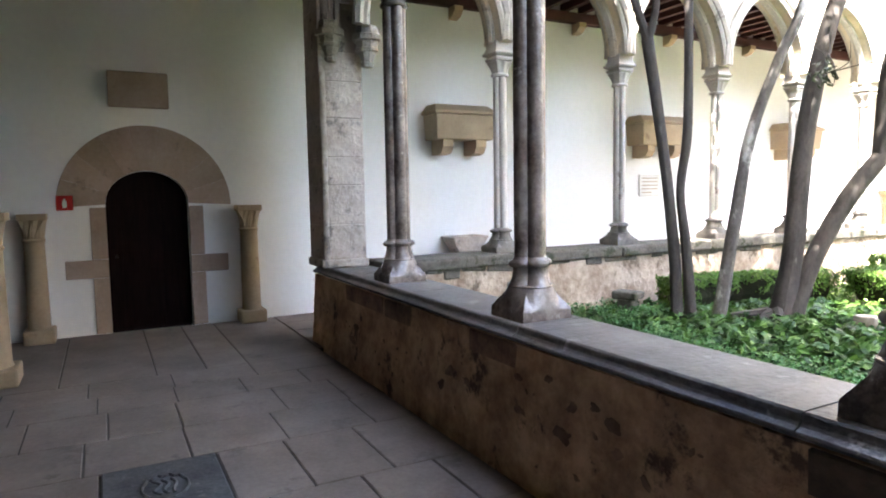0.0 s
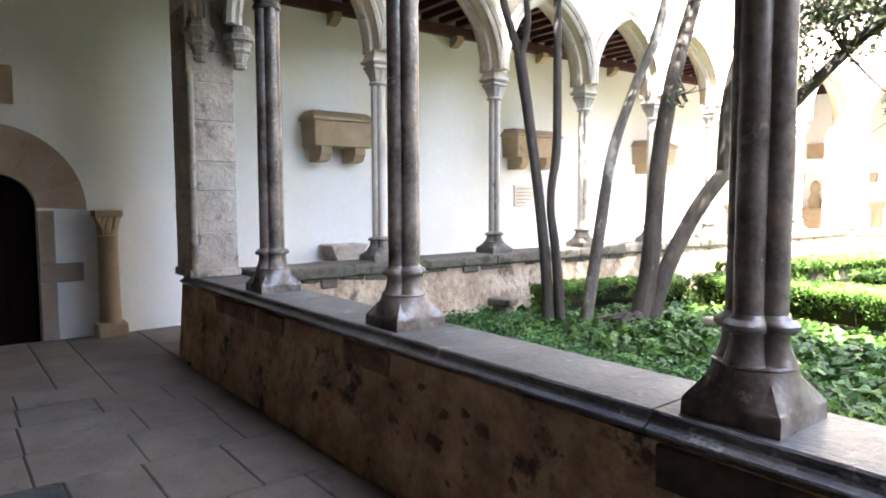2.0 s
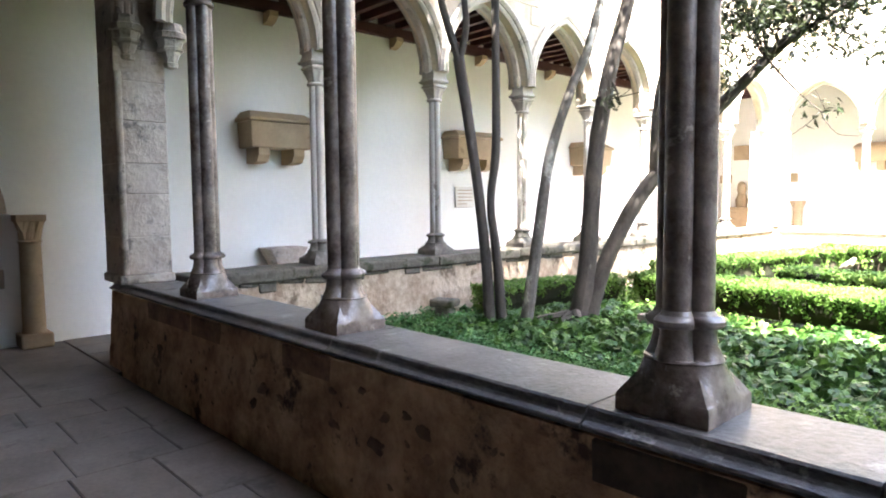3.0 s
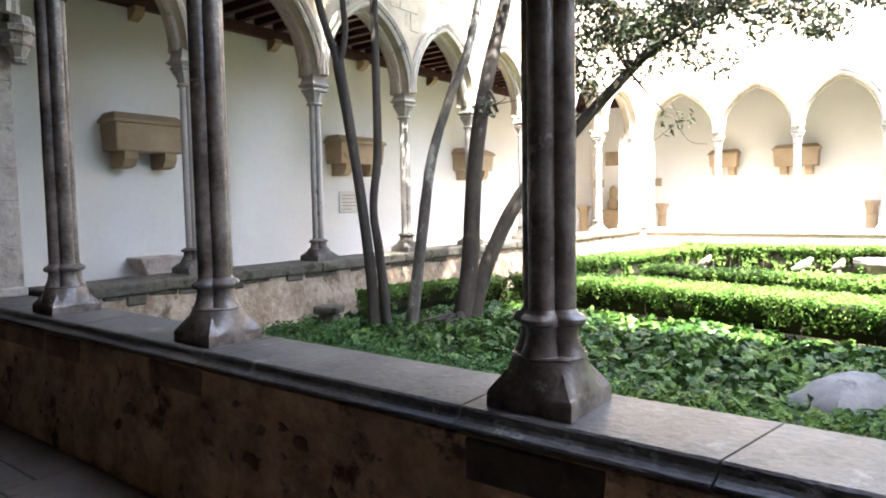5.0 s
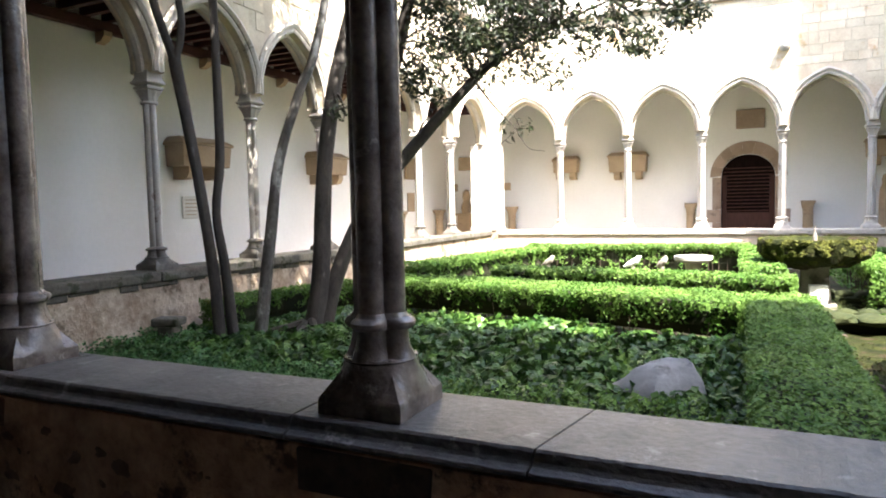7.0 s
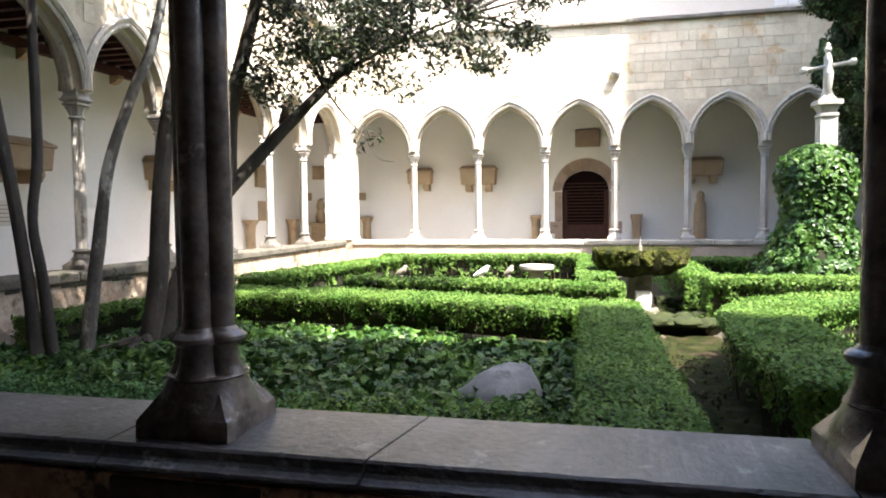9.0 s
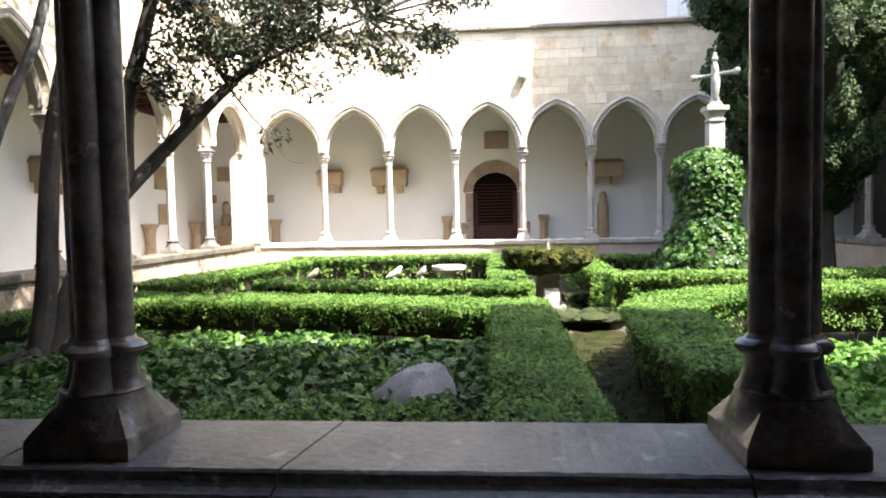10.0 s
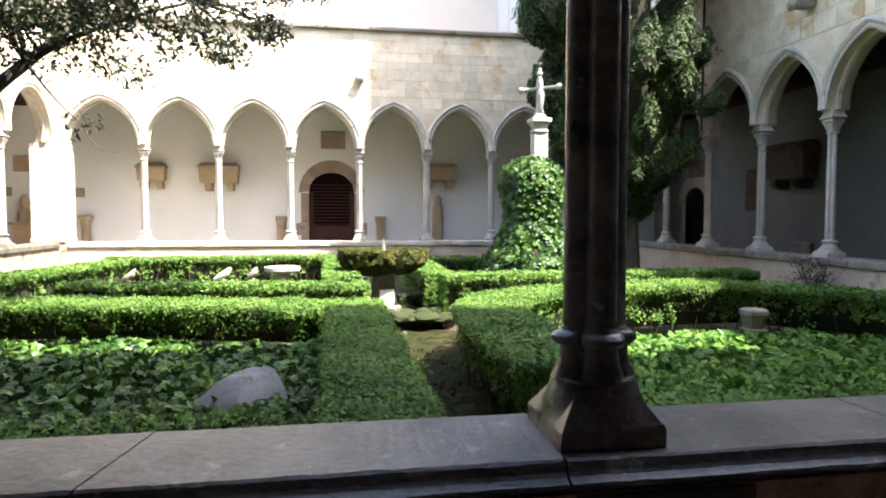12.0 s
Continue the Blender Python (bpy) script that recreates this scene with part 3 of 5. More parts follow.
west_col.matrix_basis = pose(XL, LEFT_C[0], ZS)
for c in LEFT_C[1:]:
    copy_thing(west_col, pose(XL, c, ZS))
for c in RIGHT_C:
    copy_thing(far_col, pose(XR, c, ZS))


def corner_pier(x, y, hx, hy, z0, label, mt, top=ZC + 0.1):
    o = thing("corner_pier", label, "pier", pose(x, y, z0), "corner piers")
    H = top - z0
    z = 0.0
    part("pier_base", bx(-hx - 0.025, hx + 0.025, -hy - 0.025, hy + 0.025, 0, 0.09, bevel=0.02, seg=2), mt, o)
    z = 0.092
    i = 0
    while z < H - 0.01:
        d = min(0.36 + 0.07 * math.sin(i * 2.3), H - z)
        if H - z - d < 0.12:
            d = H - z
        part("pier_block", bx(-hx, hx, -hy, hy, z, z + d - 0.002, bevel=0.006), mt, o)
        z += d
        i += 1
    return o


pier = corner_pier(-6.755, 2.245, 0.24, 0.235, ZN + 0.004, "square corner pier of weathered stone blocks with shaft corbels", PIER, 4.62)
for px, py in ((0.0, -0.0),):
    for (cx, cy, r) in ((0.225, -0.10, 0), (0.365, 0.25, 1)):
        b = loft([(2.04, circ(0.03)), (2.05, circ(0.065)), (2.085, circ(0.075)), (2.095, circ(0.060)), (2.12, circ(0.066)), (2.19, circ(0.098)), (2.205, circ(0.125)), (2.225, circ(0.130)), (2.235, circ(0.108)), (2.30, circ(0.128)), (2.31, circ(0.155)), (2.36, circ(0.160)), (2.375, circ(0.135)), (2.45, circ(0.118)), (2.46, circ(0.04))], 8)
        bmesh.ops.translate(b, verts=b.verts, vec=(cx, cy, 0.07 - 0.05 * r))
        part("corbel_capital", b, PIER, pier)
for cy in (-0.205,):
    b = loft([(0.09, circ(0.035)), (2.0, circ(0.035))], 14)
    bmesh.ops.translate(b, verts=b.verts, vec=(0.245, cy, 0))
    part("corner_roll", b, PIER, pier)
# moulded ribs rising from the front corbel into the arch
q = bmesh.new()
for off in (-0.06, 0.0, 0.06):
    tube(q, [(0.245 + 0.12 * t_ * t_, -0.10 + off, 2.44 + 1.0 * t_) for t_ in (0, 0.25, 0.5, 0.75, 1.0)], [0.042] * 5, 10)
part("springing_rib", q, PIER, pier, smooth=True)
corner_pier(-6.36, YF, 0.37, 0.34, ZS, "broad pale corner pier of stone blocks in full sun", MOULD)
corner_pier(8.33, YF, 0.34, 0.34, ZS, "shaded corner pier of stone blocks", ASHLAR)
corner_pier(8.33, YN, 0.30, 0.20, ZS, "shaded corner pier of stone blocks", ASHLAR)

# parapets
par = thing("parapet_south", "low brown plastered parapet with a moulded stone sill", "parapet", kind="structure")
b = bx(-6.98, 8.05, 2.045, 2.50, -0.05, 0.743)
bmesh.ops.subdivide_edges(b, edges=[e for e in b.edges if abs(e.verts[0].co.x - e.verts[1].co.x) > 1], cuts=80)
bmesh.ops.subdivide_edges(b, edges=[e for e in b.edges if abs(e.verts[0].co.z - e.verts[1].co.z) > 0.5], cuts=10)
for v in b.verts:
    if v.co.y < 2.1:
        v.co.y -= 0.05 * (0.743 - v.co.z) / 0.79
        v.co.y += (0.012 * noise.noise(v.co * 3.1) + 0.006 * noise.noise(v.co * 11)) * min(1, max(0, (0.66 - v.co.z) / 0.2))
part("wall_body", b, RENDER_WALL, par, smooth=True)
prof = [(2.54, 0.70), (2.54, 0.84), (2.085, 0.84), (2.074, 0.832), (2.070, 0.820), (2.065, 0.806), (2.054, 0.794), (2.038, 0.786), (2.027, 0.782), (2.024, 0.774), (2.030, 0.764), (2.048, 0.752), (2.2, 0.702)]
cuts = [(-7.0, 0), (-5.9, 0.02), (-4.55, -0.01), (-3.05, 0.01), (-1.34, -0.01), (-0.42, 0.11), (0.98, 0.02), (2.30, 0.0), (3.6, 0.0), (5.2, 0.0), (6.7, 0.0), (8.05, 0)]
for (a, sa), (c, sc) in zip(cuts, cuts[1:]):
    b = bmesh.new()
    n = max(2, int((c - a) / 0.025))
    rows = []
    for i in range(n + 1):
        t = i / n
        row = []
        for j, (y, z) in enumerate(prof):
            s = (sa * (1 - t) + sc * t) * (y - 1.99) / 0.55
            xx = a + 0.004 + (c - a - 0.008) * t + s
            wob = 0.003 * noise.noise(Vector((xx * 3.1, j * 4.7, 0))) + 0.003 * noise.noise(Vector((xx * 17, j * 3.3, 5))) + 0.0025 * noise.noise(Vector((xx * 43, j * 6.1, 9)))
            row.append(b.verts.new((xx, y + (wob if y < 2.1 else 0), z + (wob * 0.5 if z > 0.7 else 0))))
        rows.append(row)
    m_ = len(prof)
    for r0, r1 in zip(rows, rows[1:]):
        for j in range(m_):
            b.faces.new((r0[j], r0[(j + 1) % m_], r1[(j + 1) % m_], r1[j]))
    b.faces.new(rows[0])
    b.faces.new(rows[-1][::-1])
    part("sill_slab", b, SILL, par)
for x0, x1, d in ((-5.93, -5.00, 0.15), (-4.97, -4.44, 0.16), (-3.56, -3.02, 0.15), (-1.30, -0.74, 0.17), (1.0, 1.6, 0.16)):
    part("facing_block", rough_up(bx(x0, x1, 2.033, 2.1, 0.742 - d, 0.741, bevel=0.012), 0.004, 7, x0), DARKSHADEBLOCK if x0 > -2 else BARESTONE, par, "dark stone block under the sill")


# rubble stones laid bare by the lost plaster
rw = random.Random(23)
bare = [(-3.79, 0.41, 0.07), (-3.56, 0.39, 0.05), (-3.91, 0.29, 0.06), (-2.99, 0.56, 0.045), (-2.71, 0.62, 0.04), (-2.51, 0.52, 0.055), (-2.22, 0.52, 0.07), (-2.58, 0.36, 0.085), (-2.34, 0.57, 0.04), (-5.61, 0.38, 0.07), (-5.70, 0.25, 0.08), (-2.96, 0.38, 0.05), (-2.18, 0.40, 0.05), (-2.0, 0.34, 0.045)]
bare += [(rw.uniform(-6.3, -1.4), rw.uniform(0.12, 0.58), rw.uniform(0.012, 0.030)) for _ in range(44)]
for x, z, r in bare:
    q = bmesh.new()
    bmesh.ops.create_icosphere(q, subdivisions=2, radius=r)
    for v in q.verts:
        f_ = 0.78 + 0.75 * noise.noise(v.co * (1.3 / r) + Vector((x * 7, z * 5, 0)))
        v.co = Vector((v.co.x * f_ * 1.05, v.co.y * 0.13, v.co.z * f_ * 0.62))
    part("bare_stone", q, BARESTONE, par, m=pose(x, 2.04 - 0.05 * (0.743 - z) / 0.79, z, 0, rw.uniform(-50, 50), 0), smooth=True)


def parapet(name, m, u0, u1, label, mt, ms):
    """Garden parapet in local u along x, garden side towards -v or +v; sill at ZS."""
    o = thing(name, label, "parapet", m, kind="structure")
    part("wall_body", bx(u0, u1, -0.24, 0.24, -0.05, ZS - 0.13), mt, o)
    n = int((u1 - u0) / 1.45)
    for i in range(n):
        a, c = u0 + (u1 - u0) * i / n, u0 + (u1 - u0) * (i + 1) / n
        q = bx(a + 0.004, c - 0.004, -0.29, 0.29, ZS - 0.128, ZS, bevel=0.025, seg=2)
        bmesh.ops.subdivide_edges(q, edges=[e for e in q.edges if abs(e.verts[0].co.x - e.verts[1].co.x) > 0.5], cuts=9)
        part("sill_slab", rough_up(rough_up(q, 0.007, 4, i), 0.008, 14, i), ms, o)
    return o


parapet("parapet_west", LEFTM, 2.52, 16.96, "garden parapet of ochre rubble with a dark mossy sill", GARDENWALL, OLDSILL)
# north sill takes paler stone than the east sill, painting its sun
parapet("parapet_north", FARM, -5.98, 7.98, "low garden parapet with a stone sill, paled to look sunlit", PINKWALL, MOULD)
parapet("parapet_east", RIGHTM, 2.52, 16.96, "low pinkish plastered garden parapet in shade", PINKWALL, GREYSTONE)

# worn stones showing under the west sill
rw = random.Random(8)
west_par = bpy.data.objects["parapet_west"]
u = 2.75
while u < 9.6:
    w_, h_ = rw.uniform(0.14, 0.60), rw.choice((0.03, 0.03, 0.04, 0.06, 0.10))
    q = bx(-w_ / 2, w_ / 2, -0.012, 0.03, -h_, 0.02, bevel=0.02, seg=2)
    part("worn_stone", rough_up(q, 0.028, 7, u), OLDSILL, west_par, m=pose(u + w_ / 2, -0.242, ZS - 0.135))
    u += w_ + rw.choice((0.0, 0.02, 0.25))

for nm, a in (("parapet_corner_west", (-6.74, -5.985, 16.965, 17.66, -0.05, ZS - 0.004)), ("parapet_corner_east", (7.985, 8.68, 16.965, 17.66, -0.05, ZS - 0.004)), ("parapet_corner_south", (8.055, 8.68, 2.03, 2.515, -0.05, ZS - 0.004))):
    tagged(part(nm, bx(*a, bevel=0.01), GARDENWALL), "solid plastered parapet corner under the pier", "parapet", kind="structure")

# ---- doorways ----


def door_surround(name, m, hw, spring, outer, jamb, blk, leafmat, label, grille=False):
    """Local x along the wall, y out of it (towards the viewer is -y)."""
    o = thing(name, label, "doorway", m, kind="structure")
    n = 9
    for i in range(n):
        t0, t1 = math.pi * i / n + 0.001, math.pi * (i + 1) / n - 0.001
        k = 5
        inn = [(-hw * math.cos(t0 + (t1 - t0) * j / k), spring + hw * 0.86 * math.sin(t0 + (t1 - t0) * j / k)) for j in range(k + 1)]
        out_ = [(-outer * math.cos(t0 + (t1 - t0) * j / k), spring - 0.03 + outer * math.sin(t0 + (t1 - t0) * j / k)) for j in range(k, -1, -1)]
        part("voussoir", prism(inn + out_, -0.022, 0.10), DOORSTONE, o)
    for s in (-1, 1):
        for z0, z1, w_ in ((0.0, blk[0], jamb), (blk[0], blk[1], blk[2]), (blk[1], spring - 0.035, jamb)):
            a, c = sorted((s * hw, s * (hw + w_)))
            part("jamb_block", bx(a, c, -0.02, 0.30, z0 + 0.002, z1 - 0.002, bevel=0.006), DOORSTONE, o)
    leaf = part("door_leaf", prism([(-hw, -0.03), (hw, -0.03)] + [(hw * math.cos(math.pi * i / 16), spring + hw * 0.86 * math.sin(math.pi * i / 16)) for i in range(17)], 0.17, 0.22), leafmat, o, "closed dark plank door")
    nb = 6
    for i in range(nb):
        a = -hw + 2 * hw * i / nb
        part("plank", bx(a + 0.004, a + 2 * hw / nb - 0.004, 0.158, 0.169, 0.03, spring - 0.02, bevel=0.003), leafmat, leaf)
    if grille:
        for i in range(12):
            xx = -hw + 2 * hw * (i + 0.5) / 12
            part("grille_bar", bx(xx - 0.010, xx + 0.010, 0.11, 0.135, spring * 0.58, spring + 0.25), DARKWOOD, leaf)
        for i in range(13):
            zz = spring * 0.58 + i * (spring * 0.42 + 0.2) / 12
            part("grille_bar", bx(-hw + 0.02, hw - 0.02, 0.10, 0.125, zz - 0.014, zz + 0.014), DOORWOOD, leaf)
        for s in (-1, 1):
            part("stile", bx(min(s * hw * 0.80, s * (hw - 0.01)), max(s * hw * 0.80, s * (hw - 0.01)), 0.09, 0.157, 0.03, spring + 0.02, bevel=0.006), DOORWOOD, leaf)
        part("lower_panel", bx(-hw + 0.04, hw - 0.04, 0.12, 0.157, 0.05, spring * 0.56, bevel=0.01), DOORWOOD, leaf)
    else:
        part("door_ring", loft([(0.88, circ(0.012)), (0.90, circ(0.02)), (0.92, circ(0.012))], 10, off=(-hw * 0.8, 0.145)), IRON, leaf)
    return o


WESTM = Matrix(((0, -1, 0, XW), (1, 0, 0, 0.49), (0, 0, 1, 0), (0, 0, 0, 1)))
door_surround("door_1", WESTM, 0.46, 1.54, 0.965, 0.17, (0.67, 0.89, 0.45), DARKWOOD, "round-arched stone doorway with a dark closed wooden door")
door_surround("door_2", pose(0.27, YFW, 0), 0.66, 2.26, 0.94, 0.22, (1.0, 1.35, 0.36), DARKWOOD, "round-arched stone doorway with a dark grilled wooden door", True)
door_surround("door_3", Matrix(((0, 1, 0, XRW), (-1, 0, 0, 17.15), (0, 0, 1, 0), (0, 0, 0, 1))), 0.5, 1.95, 0.85, 0.18, (0.8, 1.1, 0.3), DARKWOOD, "shaded round-arched doorway with a dark door")

# ---- things on the walls and floor ----


def face(side, u, z=0.0, plane=None):
    """Pose on a wall: local x to the right along it, local -y out of it."""
    if side == 'w':
        return Matrix(((0, -1, 0, XW), (1, 0, 0, u), (0, 0, 1, z), (0, 0, 0, 1)))
    if side == 'n':
        return pose(u, YFW, z)
    return Matrix(((0, 1, 0, XRW), (-1, 0, 0, u), (0, 0, 1, z), (0, 0, 0, 1)))


def sarcophagus(m, w, h, d, label, gab=0.10, mt=SAND):
    o = thing("sarcophagus", label, "sarcophagus", m, "wall tombs")
    b = bx(-w / 2, w / 2, -d, -0.003, 0.0, h, bevel=0.012)
    for v in b.verts:
        if v.co.z < h * 0.5:
            v.co.x *= 0.955
            v.co.y = v.co.y * 0.93 if v.co.y < -d / 2 else v.co.y
    part("chest", rough_up(b, 0.004), mt, o)
    b = bx(-w / 2 - 0.03, w / 2 + 0.03, -d - 0.03, -0.003, h + 0.002, h + 0.045, bevel=0.008)
    q = bx(-w / 2 - 0.02, w / 2 + 0.02, -d - 0.02, -0.003, h + 0.047, h + 0.047 + gab)
    for v in q.verts:
        if v.co.z > h + 0.06:
            v.co.x *= 0.84
            v.co.y = v.co.y * 0.62
    lid_ = part("lid", q, mt, o)
    part("lid_rim", b, mt, lid_)
    for s in (-1, 1):
        cw = 0.085
        prof_ = [(0, -0.002), (-d * 0.86, -0.002), (-d * 0.86, -0.10), (-d * 0.72, -0.19), (-d * 0.45, -0.215), (0, -0.215)]
        q = bmesh.new()
        A = [q.verts.new((s * w * 0.28 - cw, y - 0.003, z)) for y, z in prof_]
        B = [q.verts.new((s * w * 0.28 + cw, y - 0.003, z)) for y, z in prof_]
        q.faces.new(A)
        q.faces.new(B[::-1])
        for i in range(len(prof_)):
            j = (i + 1) % len(prof_)
            q.faces.new((A[i], B[i], B[j], A[j]))
        part("support_corbel", q, mt, o)
    return o


sarcophagus(face('w', 4.72, 2.38), 0.98, 0.36, 0.44, "sandstone wall tomb with a hipped lid on two corbels")
sarcophagus(face('w', 8.72, 2.38), 1.12, 0.36, 0.44, "sandstone wall tomb on corbels above a pale plaque")
sarcophagus(face('w', 12.55, 2.38), 1.06, 0.36, 0.44, "small sandstone wall tomb on corbels")
sarcophagus(face('n', -4.62, 2.52), 0.72, 0.34, 0.40, "small sandstone wall tomb under the far arcade")
sarcophagus(face('n', -2.83, 2.47), 1.05, 0.42, 0.44, "large sandstone wall tomb under the far arcade")
sarcophagus(face('n', 3.42, 2.60), 1.0, 0.36, 0.42, "shaded sandstone wall tomb under the far arcade")
# dark colour instead of sandstone paints this tomb's shade
sarcophagus(face('e', 13.05, 2.38), 1.3, 0.62, 0.42, "wall tomb in a dark tone that paints the gallery shade", 0.14, DARKSHADEBLOCK)


def plaque(m, w, h, d, mt, label, bars=0):
    o = thing("wall_plaque", label, "plaque", m, "wall plaques")
    part("slab", rough_up(bx(-w / 2, w / 2, -d, -0.003, -h / 2, h / 2, bevel=0.012), 0.003), mt, o)
    for i in range(bars):
        part("line_of_writing", bx(-w * 0.38, w * (0.38 if i < bars - 1 else 0.1), -d - 0.003, -d + 0.001, h * 0.32 - i * h * 0.64 / max(1, bars - 1) - 0.008, h * 0.32 - i * h * 0.64 / max(1, bars - 1) + 0.008), SAND, o)
    return o


plaque(face('w', 0.45, 2.89), 0.66, 0.42, 0.05, DOORSTONE, "plain brown stone plaque above the doorway")
plaque(face('w', 8.72, 1.69), 0.50, 0.40, 0.03, PLAQUE, "pale stone plaque with faint lines of writing", 5)
plaque(face('w', 17.0, 1.75), 0.45, 0.55, 0.03, SAND, "small brown stone plaque low on the wall")
plaque(face('w', 16.9, 2.72), 0.55, 0.62, 0.10, SAND, "worn sandstone relief high on the wall")
plaque(face('n', 0.32, 3.75), 0.70, 0.50, 0.05, DOORSTONE, "brown stone plaque above the far doorway")
plaque(face('n', -7.92, 2.95), 0.50, 0.42, 0.08, SAND, "sandstone relief block on the wall")
plaque(face('n', -8.40, 2.20), 0.34, 0.24, 0.05, SAND, "small sandstone block set in the wall")
plaque(face('n', -6.62, 2.18), 0.40, 0.24, 0.05, SAND, "small sandstone block set in the wall")
# these two east wall stones are coloured dark for the shade
plaque(face('e', 16.95, 2.9), 1.0, 0.5, 0.06, DARKSHADEBLOCK, "stone plaque above the doorway, darkened for the shade")
plaque(face('e', 14.6, 2.2), 0.42, 1.0, 0.06, DARKSHADEBLOCK, "tall stone panel on the wall, darkened for the shade")
plaque(face('e', 12.8, 0.70), 0.62, 0.62, 0.12, GREYSTONE, "grey carved stone block against the wall")


def stub_column(m, w, H, label):
    o = thing("stone_stub_column", label, "column", m, "column fragments")
    part("base", rough_up(bx(-w * 0.62, w * 0.62, -w * 1.24, 0, 0, H * 0.11, bevel=0.02, seg=2), 0.006), SAND, o)
    part("shaft", loft([(H * 0.11, circ(w * 0.5)), (H * 0.13, circ(w * 0.46)), (H * 0.45, circ(w * 0.44)), (H * 0.78, circ(w * 0.42))], 20, off=(0, -w * 0.62)), SAND, o, smooth=True)
    b = loft([(H * 0.78, circ(w * 0.42)), (H * 0.80, circ(w * 0.47)), (H * 0.81, circ(w * 0.42)), (H * 0.88, squ(w * 0.44, 0.4)), (H * 0.95, squ(w * 0.52, 0.8)), (H * 0.955, squ(w * 0.56)), (H, squ(w * 0.56))], 32, off=(0, -w * 0.62))
    for v in b.verts:
        if H * 0.815 < v.co.z < H * 0.953:
            v.co += Vector((1, 1, 0.4)) * 0.03 * noise.noise(v.co * 22)
    part("capital", b, SAND, o, "carved leafy capital")
    return o


stub_column(face('w', 1.64), 0.26, 1.50, "sandstone column fragment with a carved capital beside the doorway")
stub_column(face('w', -0.70), 0.25, 1.45, "sandstone column fragment with a carved capital by the sign")
stub_column(pose(-6.72, YB + 0.004, 0, 0, 0, 180), 0.32, 1.5, "sandstone column fragment against the gallery wall")
for u in (-6.35, -1.15, 1.68):
    stub_column(face('n', u), 0.28, 1.55, "sandstone column fragment under the far arcade")
for u in (16.05, 18.6):
    stub_column(face('w', u), 0.28, 1.5, "sandstone column fragment by the far corner")
o = thing("stone_effigy_slab", "upright worn stone slab with a rounded head", "stone slab", face('n', 3.37))
part("slab", loft([(0, squ(0.17, 0.7)), (1.5, squ(0.16, 0.6)), (1.8, squ(0.15, 0.3)), (1.92, circ(0.10)), (2.05, circ(0.115)), (2.14, circ(0.08)), (2.18, circ(0.02))], 20, off=(0, -0.21)), SAND, o, smooth=True)
o = thing("altar_table", "small sandstone altar block with a pale top", "altar", face('n', -7.85))
part("block", bx(-0.26, 0.26, -0.40, -0.003, 0, 1.30, bevel=0.015), SAND, o)
part("top", bx(-0.32, 0.32, -0.46, -0.003, 1.302, 1.38, bevel=0.01), SAND, o)
o = thing("stone_carving", "worn rounded sandstone carving on the altar", "carving", face('n', -7.85, 1.382))
part("carving", loft([(0, circ(0.15)), (0.2, circ(0.17)), (0.38, circ(0.10)), (0.5, circ(0.13)), (0.66, circ(0.11)), (0.74, circ(0.03))], 20, off=(0, -0.22)), SAND, o, smooth=True)
o = thing("stone_trough", "grey hewn stone trough with slanting faces by the wall", "stone trough", face('w', 4.78, 0.0))
b = bx(-0.30, 0.30, -0.44, -0.02, 0.70, 0.97, bevel=0.012)
for v in b.verts:
    if v.co.z < 0.8:
        v.co.x *= 0.55
        v.co.y = -0.22 + (v.co.y + 0.22) * 0.7
part("trough", rough_up(b, 0.006), PIER, o)
part("pedestal", bx(-0.15, 0.15, -0.34, -0.08, 0.0, 0.702, bevel=0.01), PIER, o)
o = thing("fire_extinguisher_sign", "red square sign with a white extinguisher symbol", "sign", face('w', -0.385, 1.565))
part("plate", bx(-0.085, 0.085, -0.036, -0.024, -0.085, 0.085, bevel=0.002), RED, o)
b = bx(-0.022, 0.022, -0.040, -0.035, -0.055, 0.025, bevel=0.004)
box(b, -0.010, 0.010, -0.040, -0.035, 0.025, 0.05)
part("symbol", b, WHITE, o, "white extinguisher shape")

o = thing("downpipe", "thin dark iron rainwater pipe on the shaded wall", "pipe", pose(8.10, 13.12, 3.40))
part("pipe", loft([(0, circ(0.022)), (2.8, circ(0.022))], 10), IRON, o)
for z in (0.5, 1.5, 2.5):
    part("bracket", bx(-0.03, 0.04, -0.03, 0.03, z, z + 0.03), IRON, o)

# gargoyle on the far wall
o = thing("gargoyle", "worn pale stone water spout on the far wall", "gargoyle", pose(1.0, YF - 0.2, 5.06))
b = loft([(0, squ(0.10, 0.5)), (0.05, squ(0.11, 0.4)), (0.08, squ(0.09, 0.4)), (0.11, circ(0.12)), (0.18, circ(0.11)), (0.22, circ(0.04))], 16)
for v in b.verts:
    v.co = Vector((v.co.x, -v.co.z, v.co.y))
part("spout", b, PALE, o)

o = thing("gargoyle", "dark weathered stone water spout on the shaded wall", "gargoyle", pose(8.13, 9.95, 5.12, 0, 0, -90))
b = loft([(0, squ(0.11, 0.5)), (0.18, squ(0.12, 0.4)), (0.32, squ(0.09, 0.5)), (0.40, circ(0.11)), (0.46, circ(0.04))], 16)
for v in b.verts:
    v.co = Vector((v.co.x, -v.co.z, v.co.y - v.co.z * 0.2))
part("spout", rough_up(b, 0.012, 9), GREYSTONE, o)

# ---- garden ----
def bed_height(x, y):
    return 0.03 + 0.05 * noise.noise(Vector((x * 0.8, y * 0.8, 0))) + 0.02 * noise.noise(Vector((x * 3, y * 3, 1)))


b = bmesh.new()
